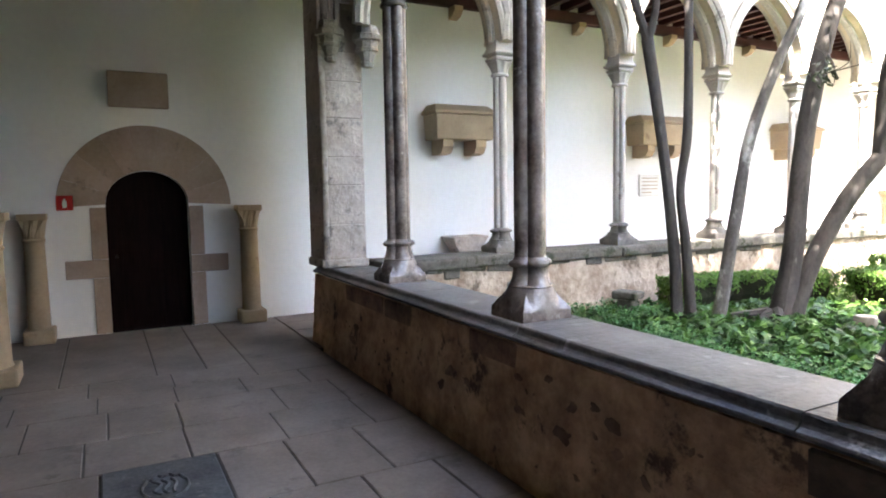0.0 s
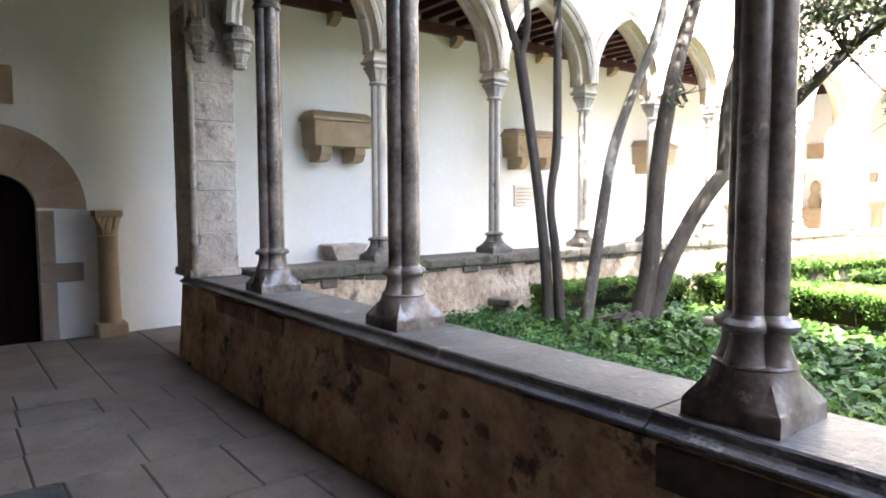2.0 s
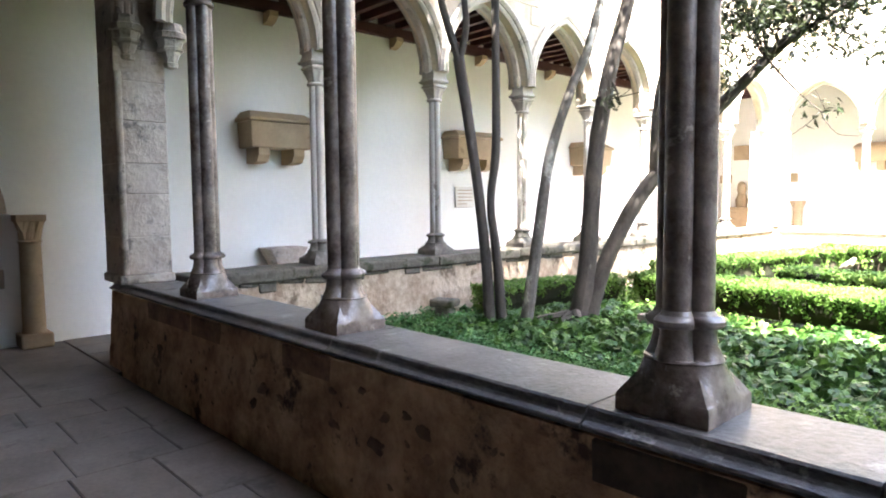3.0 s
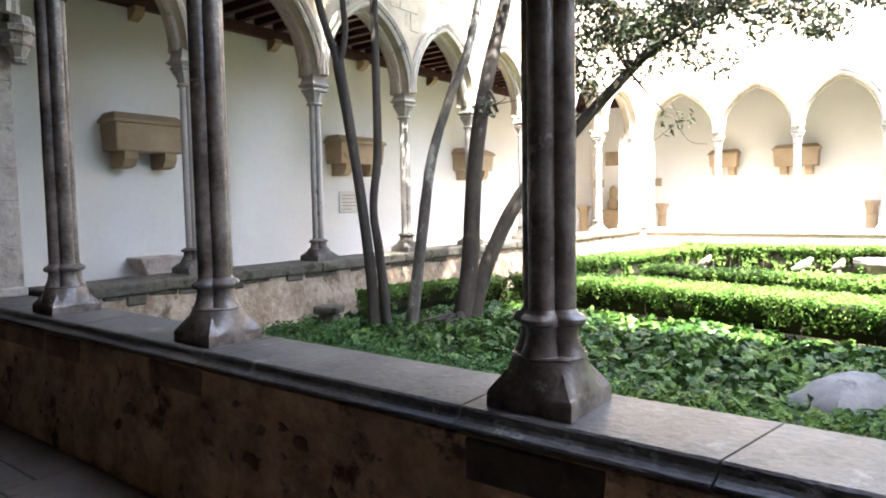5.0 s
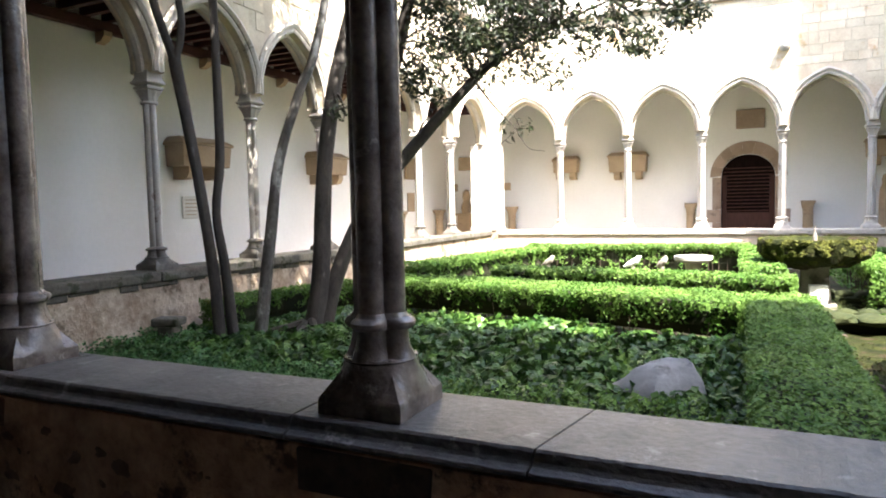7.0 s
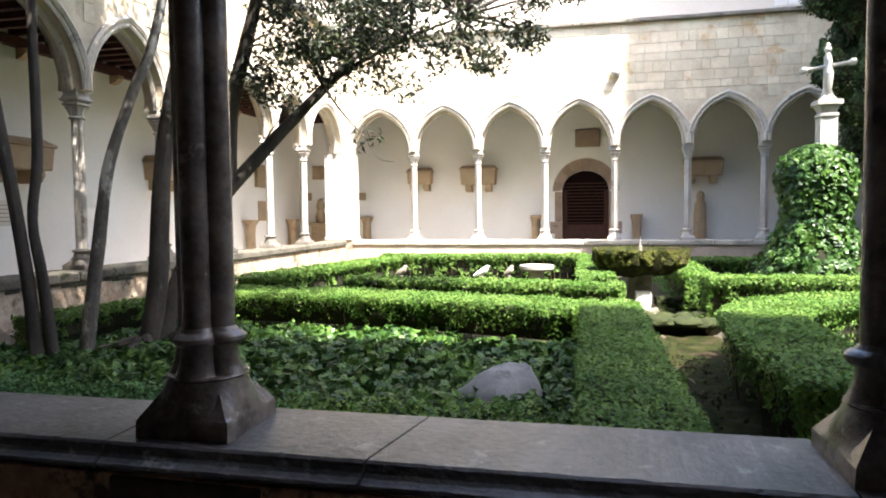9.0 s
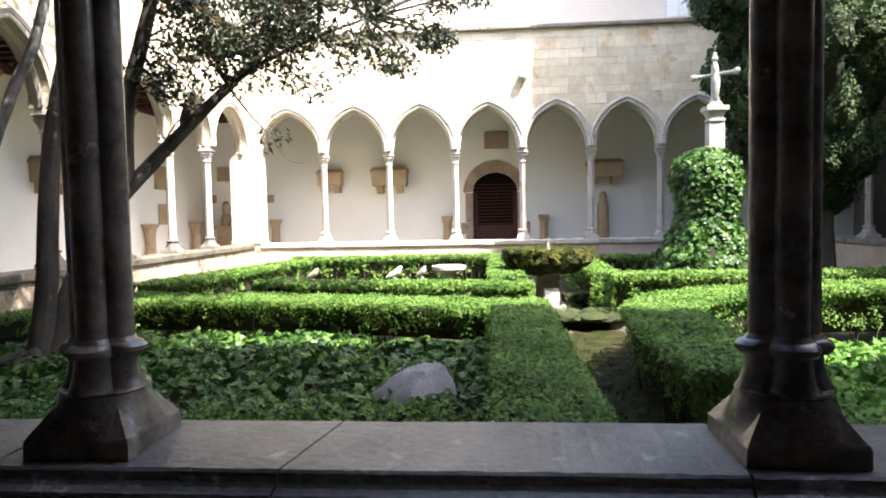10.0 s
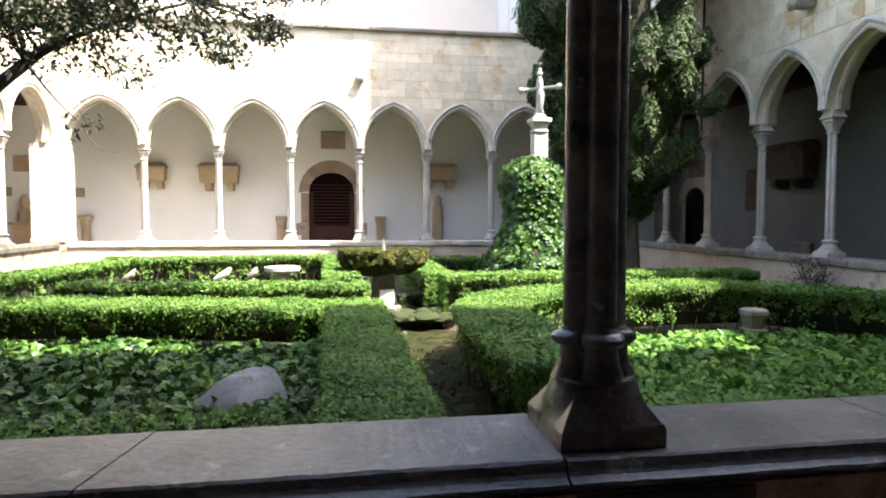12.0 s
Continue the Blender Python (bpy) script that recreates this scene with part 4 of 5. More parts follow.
bmesh.ops.create_grid(b, x_segments=90, y_segments=90, size=0.5, matrix=Matrix.Translation((0.97, 9.78, 0)) @ Matrix.Diagonal((14.2, 14.5, 1, 1)))
for v in b.verts:
    v.co.z = bed_height(v.co.x, v.co.y) if not 0.75 < v.co.x < 1.5 else -0.02
tagged(part("garden_soil", b, SOIL, smooth=True), "dark garden earth under the planting", "soil", kind="structure")
b = bmesh.new()
bmesh.ops.create_grid(b, x_segments=24, y_segments=120, size=0.5, matrix=Matrix.Translation((1.30, 5.65, 0)) @ Matrix.Diagonal((1.1, 6.1, 1, 1)))
for v in b.verts:
    v.co.z = 0.075 + 0.022 * noise.noise(Vector((v.co.x * 6, v.co.y * 6, 2))) + 0.02 * noise.noise(Vector((v.co.x * 1.6, v.co.y * 1.6, 4)))
tagged(part("path", b, WETMOSS, smooth=True), "narrow wet mossy path between the hedges", "path", kind="structure")
rg = random.Random(17)
b = bmesh.new()
for i in range(240):
    y, r = rg.uniform(2.7, 8.5), rg.uniform(0.012, 0.04)
    x = (0.84 + abs(rg.gauss(0, 0.07))) if rg.random() < 0.92 else rg.uniform(0.85, 1.3)
    bmesh.ops.create_icosphere(b, subdivisions=1, radius=r, matrix=pose(x, y, 0.085, rg.uniform(0, 90), rg.uniform(0, 90), 0) @ Matrix.Diagonal((1.3, 1.0, 0.55, 1)))
tagged(part("pebbles", b, ROCKWARM, smooth=True), "small brown stones lying along the mossy path", "pebbles", kind="stuff")


def ground_cover(name, rects, dens, size, shape, material, label, lift=(0.02, 0.20), skip=None):
    Ps = []
    for x0, x1, y0, y1 in rects:
        n = int((x1 - x0) * (y1 - y0) * dens)
        Ps.append(np.c_[RNG.uniform(x0, x1, n), RNG.uniform(y0, y1, n), np.zeros(n)])
    P = np.concatenate(Ps)
    if skip:
        P = P[[not skip(p[0], p[1]) for p in P]]
    for p in P:
        p[2] = bed_height(p[0], p[1]) + 0.07 * (0.5 + noise.noise(Vector((p[0] * 2.2, p[1] * 2.2, 5))))
    P[:, 2] += RNG.uniform(lift[0], lift[1], len(P)) ** 1.0
    Nn = RNG.normal(size=(len(P), 3)) * 0.62 + np.array([0.0, -0.25, 1.0])
    ob = new(name, leaves(name, P, Nn, size * RNG.uniform(0.6, 1.25, len(P)), shape, material, RNG))
    return tagged(ob, label, "ground cover", kind="stuff")


in_rock = lambda x, y: (x + 0.36) ** 2 / 0.10 + (y - 5.4) ** 2 / 0.10 < 1
ground_cover("ivy_bed", [(-6.0, 0.2, 4.75, 6.7), (-6.0, 0.2, 6.7, 7.3), (-6.0, -1.2, 7.3, 7.8)], 540, 0.108, LOBED, IVY, "glossy dark green ivy covering the bed", (0.0, 0.15), in_rock)
ground_cover("ivy_bed", [(2.0, 6.6, 4.5, 7.4)], 600, 0.095, LOBED, FRESHIVY, "green ivy covering the far bed by the urn", (0.0, 0.14))
ground_cover("small_leaved_cover", [(-6.05, -1.9, 2.62, 3.9), (-6.05, -1.7, 3.9, 4.95), (-6.05, -5.2, 4.95, 5.6)], 1900, 0.042, SMALL, IVYPALE, "low pale green creeping plants along the wall", (0.04, 0.20))
ground_cover("small_leaved_cover", [(-1.9, 0.25, 2.60, 4.75), (1.6, 7.8, 2.60, 4.6)], 1700, 0.042, SMALL, BOX, "low clipped green plants below the sill", (0.04, 0.22))
ground_cover("small_leaved_cover", [(-6.0, -1.0, 7.9, 13.6), (1.7, 7.6, 9.0, 16.6), (-6.0, 0.4, 14.4, 16.8)], 260, 0.07, SMALL, BOX, "low green planting between the hedges", (0.0, 0.12))


ground_cover("path_moss", [(0.85, 1.45, 2.7, 8.4)], 300, 0.04, SMALL, WETMOSS, "moss tufts and fallen leaves on the path", (0.0, 0.02))


def hedge(path, width, height, label, dens=3000, size=0.029, round_=0.06, bare=2.6, side=0.75, over=0.07, hollow=0.75):
    """A clipped hedge along a plan line: near-black core painting the shade inside, stems, and many small leaves on its
    faces.
    """
    o = thing("box_hedge", label, "hedge", group="clipped hedges")
    P = [Vector(p) for p in path]
    segs = [(a, c, (c - a).length) for a, c in zip(P, P[1:])]
    b = bmesh.new()
    rows = []
    iw, ih = width / 2 - over - 0.03, height - 0.05
    for i, p in enumerate(P):
        d = (P[min(i + 1, len(P) - 1)] - P[max(i - 1, 0)]).normalized()
        nrm = Vector((-d.y, d.x))
        q = p + d * (0.05 if i == 0 else -0.05 if i == len(P) - 1 else 0)
        rows.append([b.verts.new((q.x + nrm.x * s, q.y + nrm.y * s, z)) for s, z in ((-iw * 0.55, 0.17), (-iw * 0.9, height * 0.5), (-iw, ih - 0.03), (-iw + 0.05, ih), (iw - 0.05, ih), (iw, ih - 0.03), (iw * 0.9, height * 0.5), (iw * 0.55, 0.17))])
    for r0, r1 in zip(rows, rows[1:]):
        for j in range(8):
            b.faces.new((r0[j], r0[(j + 1) % 8], r1[(j + 1) % 8], r1[j]))
    b.faces.new(rows[0])
    b.faces.new(rows[-1][::-1])
    # solid dark core in place of the shade within the hedge
    part("twiggy_inside", b, SHADECORE, o)
    stems = bmesh.new()
    pts, nrs = [], []
    for a, c, l in segs:
        d = (c - a) / l
        nrm = Vector((-d.y, d.x))
        for i in range(int(l / 0.08)):
            q = a + d * (i + 0.5) * 0.08
            s = random.uniform(-0.42, 0.42) * width
            lean = d * random.uniform(-0.07, 0.07)
            tube(stems, [(q.x + nrm.x * s * 0.8, q.y + nrm.y * s * 0.8, -0.05), (q.x + nrm.x * s + lean.x, q.y + nrm.y * s + lean.y, height * 0.6)], [0.010, 0.006], 4)
        ntop = int(l * width * dens * 1.5)
        u, s = RNG.uniform(-0.02, l + 0.02, ntop), RNG.uniform(-width / 2, width / 2, ntop)
        e = np.maximum(0, np.abs(s) - (width / 2 - round_))
        z = height - (round_ - np.sqrt(np.maximum(0, round_ ** 2 - e ** 2)))
        pts.append(np.c_[a.x + d.x * u + nrm.x * s, a.y + d.y * u + nrm.y * s, z])
        nrs.append(np.tile((0, 0, 1.0), (ntop, 1)))
        ns = int(l * height * dens * side)
        for sd in (-1, 1):
            u = RNG.uniform(-0.02, l + 0.02, ns)
            z = height * (0.12 + 0.88 * RNG.power(bare, ns)) - 0.02
            off = width / 2 - 0.05 * (1 - z / height) - over * np.clip((height - 0.03 - z) / 0.10, 0, 1)
            C = np.c_[a.x + d.x * u + nrm.x * sd * off, a.y + d.y * u + nrm.y * sd * off, z]
            lump = np.array([noise.noise(Vector(p) * 4.3) + 0.7 * noise.noise(Vector(p) * 11) for p in C])
            keep = lump > hollow * (1.2 - 2.1 * z / height) - 0.25 * (1 - hollow)
            C, lump = C[keep], lump[keep]
            C += np.array((nrm.x * sd, nrm.y * sd, 0.0)) * (0.05 * lump[:, None] - 0.02)
            pts.append(C)
            nrs.append(np.tile((nrm.x * sd, nrm.y * sd, 0.3), (len(C), 1)))
    for q, d in ((P[0], (P[0] - P[1]).normalized()), (P[-1], (P[-1] - P[-2]).normalized())):
        ne = int(width * height * dens)
        s = RNG.uniform(-width / 2, width / 2, ne)
        z = height * (0.12 + 0.88 * RNG.power(1.8, ne)) - 0.02
        pts.append(np.c_[q.x - d.y * s, q.y + d.x * s, z])
        nrs.append(np.tile((d.x, d.y, 0.3), (ne, 1)))
    A = np.concatenate(pts)
    Nn = np.concatenate(nrs)
    bump = np.array([noise.noise(Vector(p) * 3.2) + 0.5 * noise.noise(Vector(p) * 9) for p in A])
    A = A + Nn * (bump[:, None] * 0.028) + RNG.normal(size=A.shape) * 0.014
    Nn = Nn + RNG.normal(size=Nn.shape) * np.where(Nn[:, 2:3] > 0.9, 0.30, 0.42)
    tagged(part("stem_thicket", stems, TWIG, o), kind="stuff")
    part("foliage", leaves("foliage", A, Nn, size * RNG.uniform(0.7, 1.3, len(A)) * np.where(Nn[:, 2] < 0.75, 1.3, 1.0), SMALL, BOX, RNG), None, o)
    return o


hedge([(0.52, 2.75), (0.51, 4.6), (0.54, 7.5)], 0.60, 0.64, "clipped box hedge beside the path, near part in shade", 4300, 0.027, 0.06, 2.6, 0.6, 0.05, 0.4)
hedge([(0.25, 7.55), (-1.5, 8.05), (-3.2, 8.35), (-4.75, 8.5)], 0.80, 0.58, "clipped box hedge behind the ivy, sunlit on top", 3000, 0.031, 0.06, 2.2, 0.62, 0.11, 1.0)
hedge([(0.72, 8.95), (-1.2, 9.25), (-3.2, 9.55)], 0.55, 0.66, "sunlit clipped box hedge before the lawn", 1700, 0.04)
hedge([(-4.75, 9.1), (-4.5, 10.5), (-4.2, 12.0), (-3.9, 13.6)], 0.6, 0.68, "clipped box hedge along the far arcade walk", 1500, 0.045)
hedge([(-4.1, 13.9), (-1.5, 14.1), (0.3, 14.2)], 0.6, 0.72, "clipped box hedge below the far parapet", 1500, 0.045)
hedge([(0.42, 9.6), (0.40, 11.8), (0.40, 14.0)], 0.55, 0.70, "clipped box hedge by the fountain", 1500, 0.045)
hedge([(1.72, 3.9), (1.68, 5.2), (1.75, 6.3), (2.1, 7.1), (2.9, 7.7), (4.2, 8.05), (5.6, 8.1)], 0.74, 0.70, "curving clipped box hedge round the ivy bed", 2900, 0.031, 0.06, 2.2, 0.75, 0.08, 0.8)
hedge([(5.75, 8.0), (6.6, 7.0), (7.0, 5.6), (7.2, 4.0)], 0.7, 0.68, "clipped box hedge in the shade by the urn", 1500, 0.04)
hedge([(1.9, 9.7), (4.0, 9.75), (6.9, 9.7)], 0.6, 0.70, "clipped box hedge behind the fountain path", 1500, 0.045)
hedge([(2.1, 14.1), (4.5, 14.1), (6.8, 14.0)], 0.6, 0.66, "shaded clipped box hedge below the far parapet", 1100, 0.05)
hedge([(1.95, 10.2), (1.98, 12.0), (2.0, 13.8)], 0.5, 0.66, "clipped box hedge beside the fountain", 1300, 0.045)

hedge([(-5.72, 6.15), (-5.62, 7.2), (-5.15, 8.35)], 0.46, 0.52, "low dark shrubs behind the trees by the parapet", 2200, 0.036, 0.10, 2.0, 0.6, 0.04)

# boulder, loose stones
o = thing("boulder", "smooth grey boulder lying in the ivy", "rock", pose(-0.43, 5.30, -0.16) @ Matrix.Diagonal((1.36, 1.25, 1.14, 1)))
b = bmesh.new()
bmesh.ops.create_icosphere(b, subdivisions=4, radius=1.0)
for v in b.verts:
    n = v.co.normalized()
    r = 1 + 0.22 * noise.noise(n * 1.4 + Vector((3, 1, 2))) + 0.05 * noise.noise(n * 5)
    v.co = Vector((n.x * (0.37 if n.x < 0 else 0.30) * r + 0.14 * max(0, n.z), n.y * 0.29 * r, max(-0.1, n.z * 0.56 * r * (1 - 0.22 * abs(n.x - 0.1) ** 1.5))))
for nrm, dd in (((-0.5, -0.55, 0.75), 0.40), ((0.55, -0.6, 0.55), 0.36), ((0.1, -0.2, 1.0), 0.50), ((0.9, 0.1, 0.3), 0.36), ((-0.75, 0.1, 0.65), 0.43)):
    nv = Vector(nrm).normalized()
    for v in b.verts:
        over_ = v.co.dot(nv) - dd * (0.93 + 0.05 * noise.noise(v.co * 7))
        if over_ > 0:
            v.co -= nv * over_ * 0.9
part("stone", b, ROCK, o, smooth=True)
o = thing("stone_block", "dark weathered square stone with a hollow among the plants", "stone", pose(-5.72, 5.45, 0.16, 0, 0, 20) @ Matrix.Scale(0.78, 4))
part("foot", rough_up(bx(-0.12, 0.12, -0.12, 0.12, -0.20, 0.22, bevel=0.02), 0.012, 9), OLDSILL, o)
part("slab", rough_up(bx(-0.20, 0.20, -0.16, 0.16, 0.215, 0.33, bevel=0.03, seg=2), 0.015, 9), OLDSILL, o)
o = thing("stone_block", "flat grey stone at the end of the hedge", "stone", pose(-3.95, 7.15, 0.0, 0, 0, 10) @ Matrix.Scale(0.58, 4))
part("slab", rough_up(bx(-0.18, 0.18, -0.15, 0.15, -0.05, 0.40, bevel=0.03, seg=2), 0.012, 9), GREYSTONE, o)
o = thing("stone_capital_urn", "weathered grey stone urn standing in the ivy", "stone urn", pose(5.35, 7.35, 0.15) @ Matrix.Scale(0.62, 4))
part("foot", loft([(-0.2, squ(0.19)), (0.08, squ(0.19)), (0.10, squ(0.15, 0.6))], 24), GREYSTONE, o)
part("body", loft([(0.10, squ(0.15, 0.5)), (0.20, squ(0.175, 0.55)), (0.33, squ(0.20, 0.6)), (0.345, squ(0.19, 0.6)), (0.36, squ(0.215, 0.65)), (0.45, squ(0.21, 0.65)), (0.48, squ(0.18, 0.6)), (0.49, squ(0.12))], 24), GREYSTONE, o, smooth=True)
o = thing("bird_bath", "weathered grey stone bird bath on a short foot behind the hedge", "bird bath", pose(-0.62, 12.3, -0.12))
part("foot", loft([(0, circ(0.18)), (0.1, circ(0.13)), (0.5, circ(0.115)), (0.64, circ(0.15))], 20), PALE, o)
part("basin", loft([(0.64, circ(0.15)), (0.67, circ(0.29)), (0.70, circ(0.32)), (0.76, circ(0.32)), (0.765, circ(0.29)), (0.74, circ(0.12))], 28), PALE, o)
for x, y, k, mt, lab in ((-1.65, 12.3, 1.0, WHITE, "low slanting white carved stone on a post behind the hedge"), (-3.2, 12.2, 0.8, GREYSTONE, "small dull carved stone on a post behind the hedge"), (-1.15, 12.4, 0.6, GREYSTONE, "thin dull carved stone on a post behind the hedge")):
    o = thing("stone_ornament", lab, "ornament", pose(x, y, 0.16) @ Matrix.Scale(0.8, 4), "carved ornaments")
    part("post", loft([(0, circ(0.06)), (0.34, circ(0.045))], 12), GREYSTONE, o)
    q = bmesh.new()
    tube(q, [(-0.20 * k, 0, 0.33), (-0.07 * k, 0, 0.40), (0.06 * k, 0, 0.47), (0.13 * k, 0, 0.55), (0.19 * k, 0, 0.56)], [0.02, 0.065, 0.075, 0.045, 0.015], 10)
    part("top", q, mt, o, smooth=True)

# fountain
FX, FY = 1.10, 10.75
o = thing("fountain", "round mossy stone fountain bowl on a square pillar", "fountain", pose(FX, FY, 0))
part("pillar", loft([(0, squ(0.26)), (0.12, squ(0.26)), (0.14, squ(0.20)), (0.5, squ(0.165)), (0.62, squ(0.17)), (0.66, circ(0.24))], 24), GREYSTONE, o)
b = loft([(0.62, circ(0.20)), (0.66, circ(0.42)), (0.74, circ(0.62)), (0.84, circ(0.70)), (0.98, circ(0.72)), (1.03, circ(0.70)), (1.035, circ(0.60)), (0.97, circ(0.52)), (0.94, circ(0.2))], 64)
for v in b.verts:
    n = noise.noise(v.co * 6) + 0.5 * noise.noise(v.co * 14)
    if v.co.z < 1.03:
        v.co += Vector((v.co.x, v.co.y, -0.5)).normalized() * (0.035 if v.co.z > 0.9 else 0.075) * n
part("bowl", b, WETMOSS, o, "dark wet stone bowl under the moss", smooth=True)
n = 6500
th, zz = RNG.uniform(0, 2 * math.pi, n), RNG.uniform(0.70, 1.04, n)
rr = np.where(zz > 0.84, 0.715, 0.60 + (zz - 0.74) * 1.1)
Q = np.c_[rr * np.cos(th), rr * np.sin(th), zz]
tuft = np.array([noise.noise(Vector(p) * 7) for p in Q]) + (zz - 0.9) * 1.4
Q, th, tuft = Q[tuft > -0.05], th[tuft > -0.05], tuft[tuft > -0.05]
Q += np.c_[np.cos(th), np.sin(th), np.zeros(len(th))] * (0.05 * np.clip(tuft, 0, 1)[:, None])
part("moss_coat", leaves("moss_coat", Q, np.c_[np.cos(th), np.sin(th), np.full(len(th), 0.3)] + RNG.normal(size=(len(th), 3)) * 0.5, 0.042 * RNG.uniform(0.6, 1.4, len(th)), SMALL, MOSS, RNG), None, o)
part("spout", loft([(0.94, circ(0.04)), (1.06, circ(0.03)), (1.12, circ(0.012)), (1.22, circ(0.008))], 10), GREYSTONE, o)
part("white_cup", loft([(0.13, squ(0.10)), (0.24, squ(0.115)), (0.40, squ(0.11)), (0.41, squ(0.03))], 16, off=(0.02, -0.34)), WHITE, o, "small white stone")
part("cup_base", bx(-0.12, 0.16, -0.48, -0.2, 0.0, 0.131, bevel=0.01), GREYSTONE, o)
pond = thing("pond_basin", "shallow round pond with a mossy stone rim", "pond", pose(FX + 0.1, FY - 0.35, 0))
b = loft([(-0.05, circ(1.12)), (0.14, circ(1.12)), (0.16, circ(1.08)), (0.16, circ(0.94)), (0.13, circ(0.90)), (-0.05, circ(0.90))], 48, cap=False)
part("rim", rough_up(b, 0.015, 5), MOSSPATH, pond)
rp = random.Random(31)
for k in range(26):
    a_ = 2 * math.pi * k / 26
    q = bmesh.new()
    bmesh.ops.create_icosphere(q, subdivisions=2, radius=1.0)
    for v in q.verts:
        f_ = 1 + 0.25 * noise.noise(v.co * 1.6 + Vector((k * 3.1, 0, 0)))
        v.co = Vector((v.co.x * 0.10 * f_, v.co.y * 0.145 * f_, v.co.z * 0.085 * f_))
    part("rim_stone", q, MOSSPATH, pond, m=pose(1.01 * math.cos(a_), 1.01 * math.sin(a_), 0.17 + rp.uniform(-0.02, 0.02), 0, 0, math.degrees(a_)), smooth=True)
b = bmesh.new()
bmesh.ops.create_circle(b, cap_ends=True, radius=0.93, segments=40)
bmesh.ops.translate(b, verts=b.verts, vec=(0, 0, 0.09))
part("water", b, WATER, pond, "still greenish water")
o = thing("stone_arch_spout", "low mossy stone ledge with a dark opening before the pond", "stone ledge", pose(1.45, 8.62, 0.0))
for k, (x, w_, z) in enumerate(((-0.56, 0.20, 0.22), (-0.26, 0.19, 0.24), (0.05, 0.21, 0.235), (0.34, 0.19, 0.22), (0.58, 0.16, 0.20))):
    q = bmesh.new()
    bmesh.ops.create_icosphere(q, subdivisions=3, radius=1.0)
    for v in q.verts:
        f_ = 1 + 0.28 * noise.noise(v.co * 1.5 + Vector((k * 5.0, 1, 0))) + 0.08 * noise.noise(v.co * 5)
        v.co = Vector((v.co.x * w_ * f_, v.co.y * 0.17 * f_, v.co.z * 0.07 * f_))
    part("ledge_stone", q, MOSSPATH, o, m=pose(x, 0.02, z), smooth=True)
part("side_stone", rough_up(bx(-0.72, -0.36, -0.10, 0.14, -0.03, 0.188, bevel=0.02), 0.02, 8), GREYSTONE, o)
part("side_stone", rough_up(bx(0.30, 0.62, -0.10, 0.14, -0.03, 0.188, bevel=0.02), 0.02, 8, 3), GREYSTONE, o)
# near-black panel painting the shade in the ledge's opening
part("back_stone", bx(-0.35, 0.29, 0.08, 0.14, -0.03, 0.186), SHADECORE, o)

# cross on its ivy-covered pedestal
o = thing("stone_cross", "pale carved stone cross on a capital and square shaft", "stone cross", pose(3.98, 11.58, 0))
part("shaft", loft([(0, squ(0.145)), (3.06, squ(0.122))], 16), PALE, o)
part("capital", loft([(3.06, squ(0.122)), (3.075, squ(0.150, 0.6)), (3.11, squ(0.150, 0.6)), (3.125, squ(0.125, 0.5)), (3.17, squ(0.135, 0.5)), (3.24, squ(0.175, 0.6)), (3.25, squ(0.195, 0.7)), (3.32, squ(0.195, 0.7)), (3.335, squ(0.13, 0.5)), (3.40, squ(0.085, 0.4)), (3.42, squ(0.085, 0.4))], 24), PALE, o, smooth=True)
b = loft([(3.42, squ(0.075)), (3.50, squ(0.055)), (3.95, squ(0.05)), (4.02, squ(0.05))], 12)
for z, r in ((3.86, 0.072), (4.04, 0.045), (4.12, 0.058), (4.19, 0.035)):
    loft([(z - r, circ(0.02)), (z - r * 0.6, circ(r * 0.75)), (z, circ(r)), (z + r * 0.6, circ(r * 0.75)), (z + r, circ(0.02))], 12, bm=b)
arm = loft([(-0.38, circ(0.02)), (-0.36, circ(0.055)), (-0.31, circ(0.055)), (-0.27, circ(0.032)), (0.27, circ(0.032)), (0.31, circ(0.055)), (0.36, circ(0.055)), (0.38, circ(0.02))], 12)
for v in arm.verts:
    v.co = Vector((v.co.z * 1.04 * 0.87, v.co.y - v.co.z * 1.04 * 0.5, 3.86 + v.co.x + v.co.z * 0.05))
part("cross_arm", arm, PALE, o)
b2 = loft([(3.44, circ(0.035)), (3.6, circ(0.06)), (3.74, circ(0.07)), (3.86, circ(0.045)), (3.95, circ(0.045)), (4.0, circ(0.02))], 12, off=(0, -0.06))
part("carving", b2, PALE, o, "worn carved stone in front of the stem")
part("stem", b, PALE, o)


def ivy_radius(z):
    """Outline of the ivy mass round the shaft."""
    ks = [(0, 1.15), (0.5, 1.0), (0.8, 0.86), (1.1, 0.66), (1.45, 0.50), (1.8, 0.55), (2.15, 0.60), (2.4, 0.54), (2.55, 0.35), (2.62, 0.05)]
    for (a, ra), (c, rc) in zip(ks, ks[1:]):
        if a <= z <= c:
            return ra + (rc - ra) * (z - a) / (c - a)
    return 0.05


o = thing("ivy_mass", "dense ivy growing up round the cross shaft", "ivy", pose(3.80, 11.45, 0))
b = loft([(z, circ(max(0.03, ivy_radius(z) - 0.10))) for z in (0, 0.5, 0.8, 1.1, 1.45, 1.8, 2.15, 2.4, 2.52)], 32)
# dark solid behind the ivy leaves paints the shade among them
part("inside", rough_up(b, 0.05, 3), SHADECORE, o, smooth=True)
n = 10500
z = RNG.uniform(0, 1, n) ** 0.9 * 2.6
th = RNG.uniform(0, 2 * math.pi, n)
r = np.array([ivy_radius(a) for a in z])
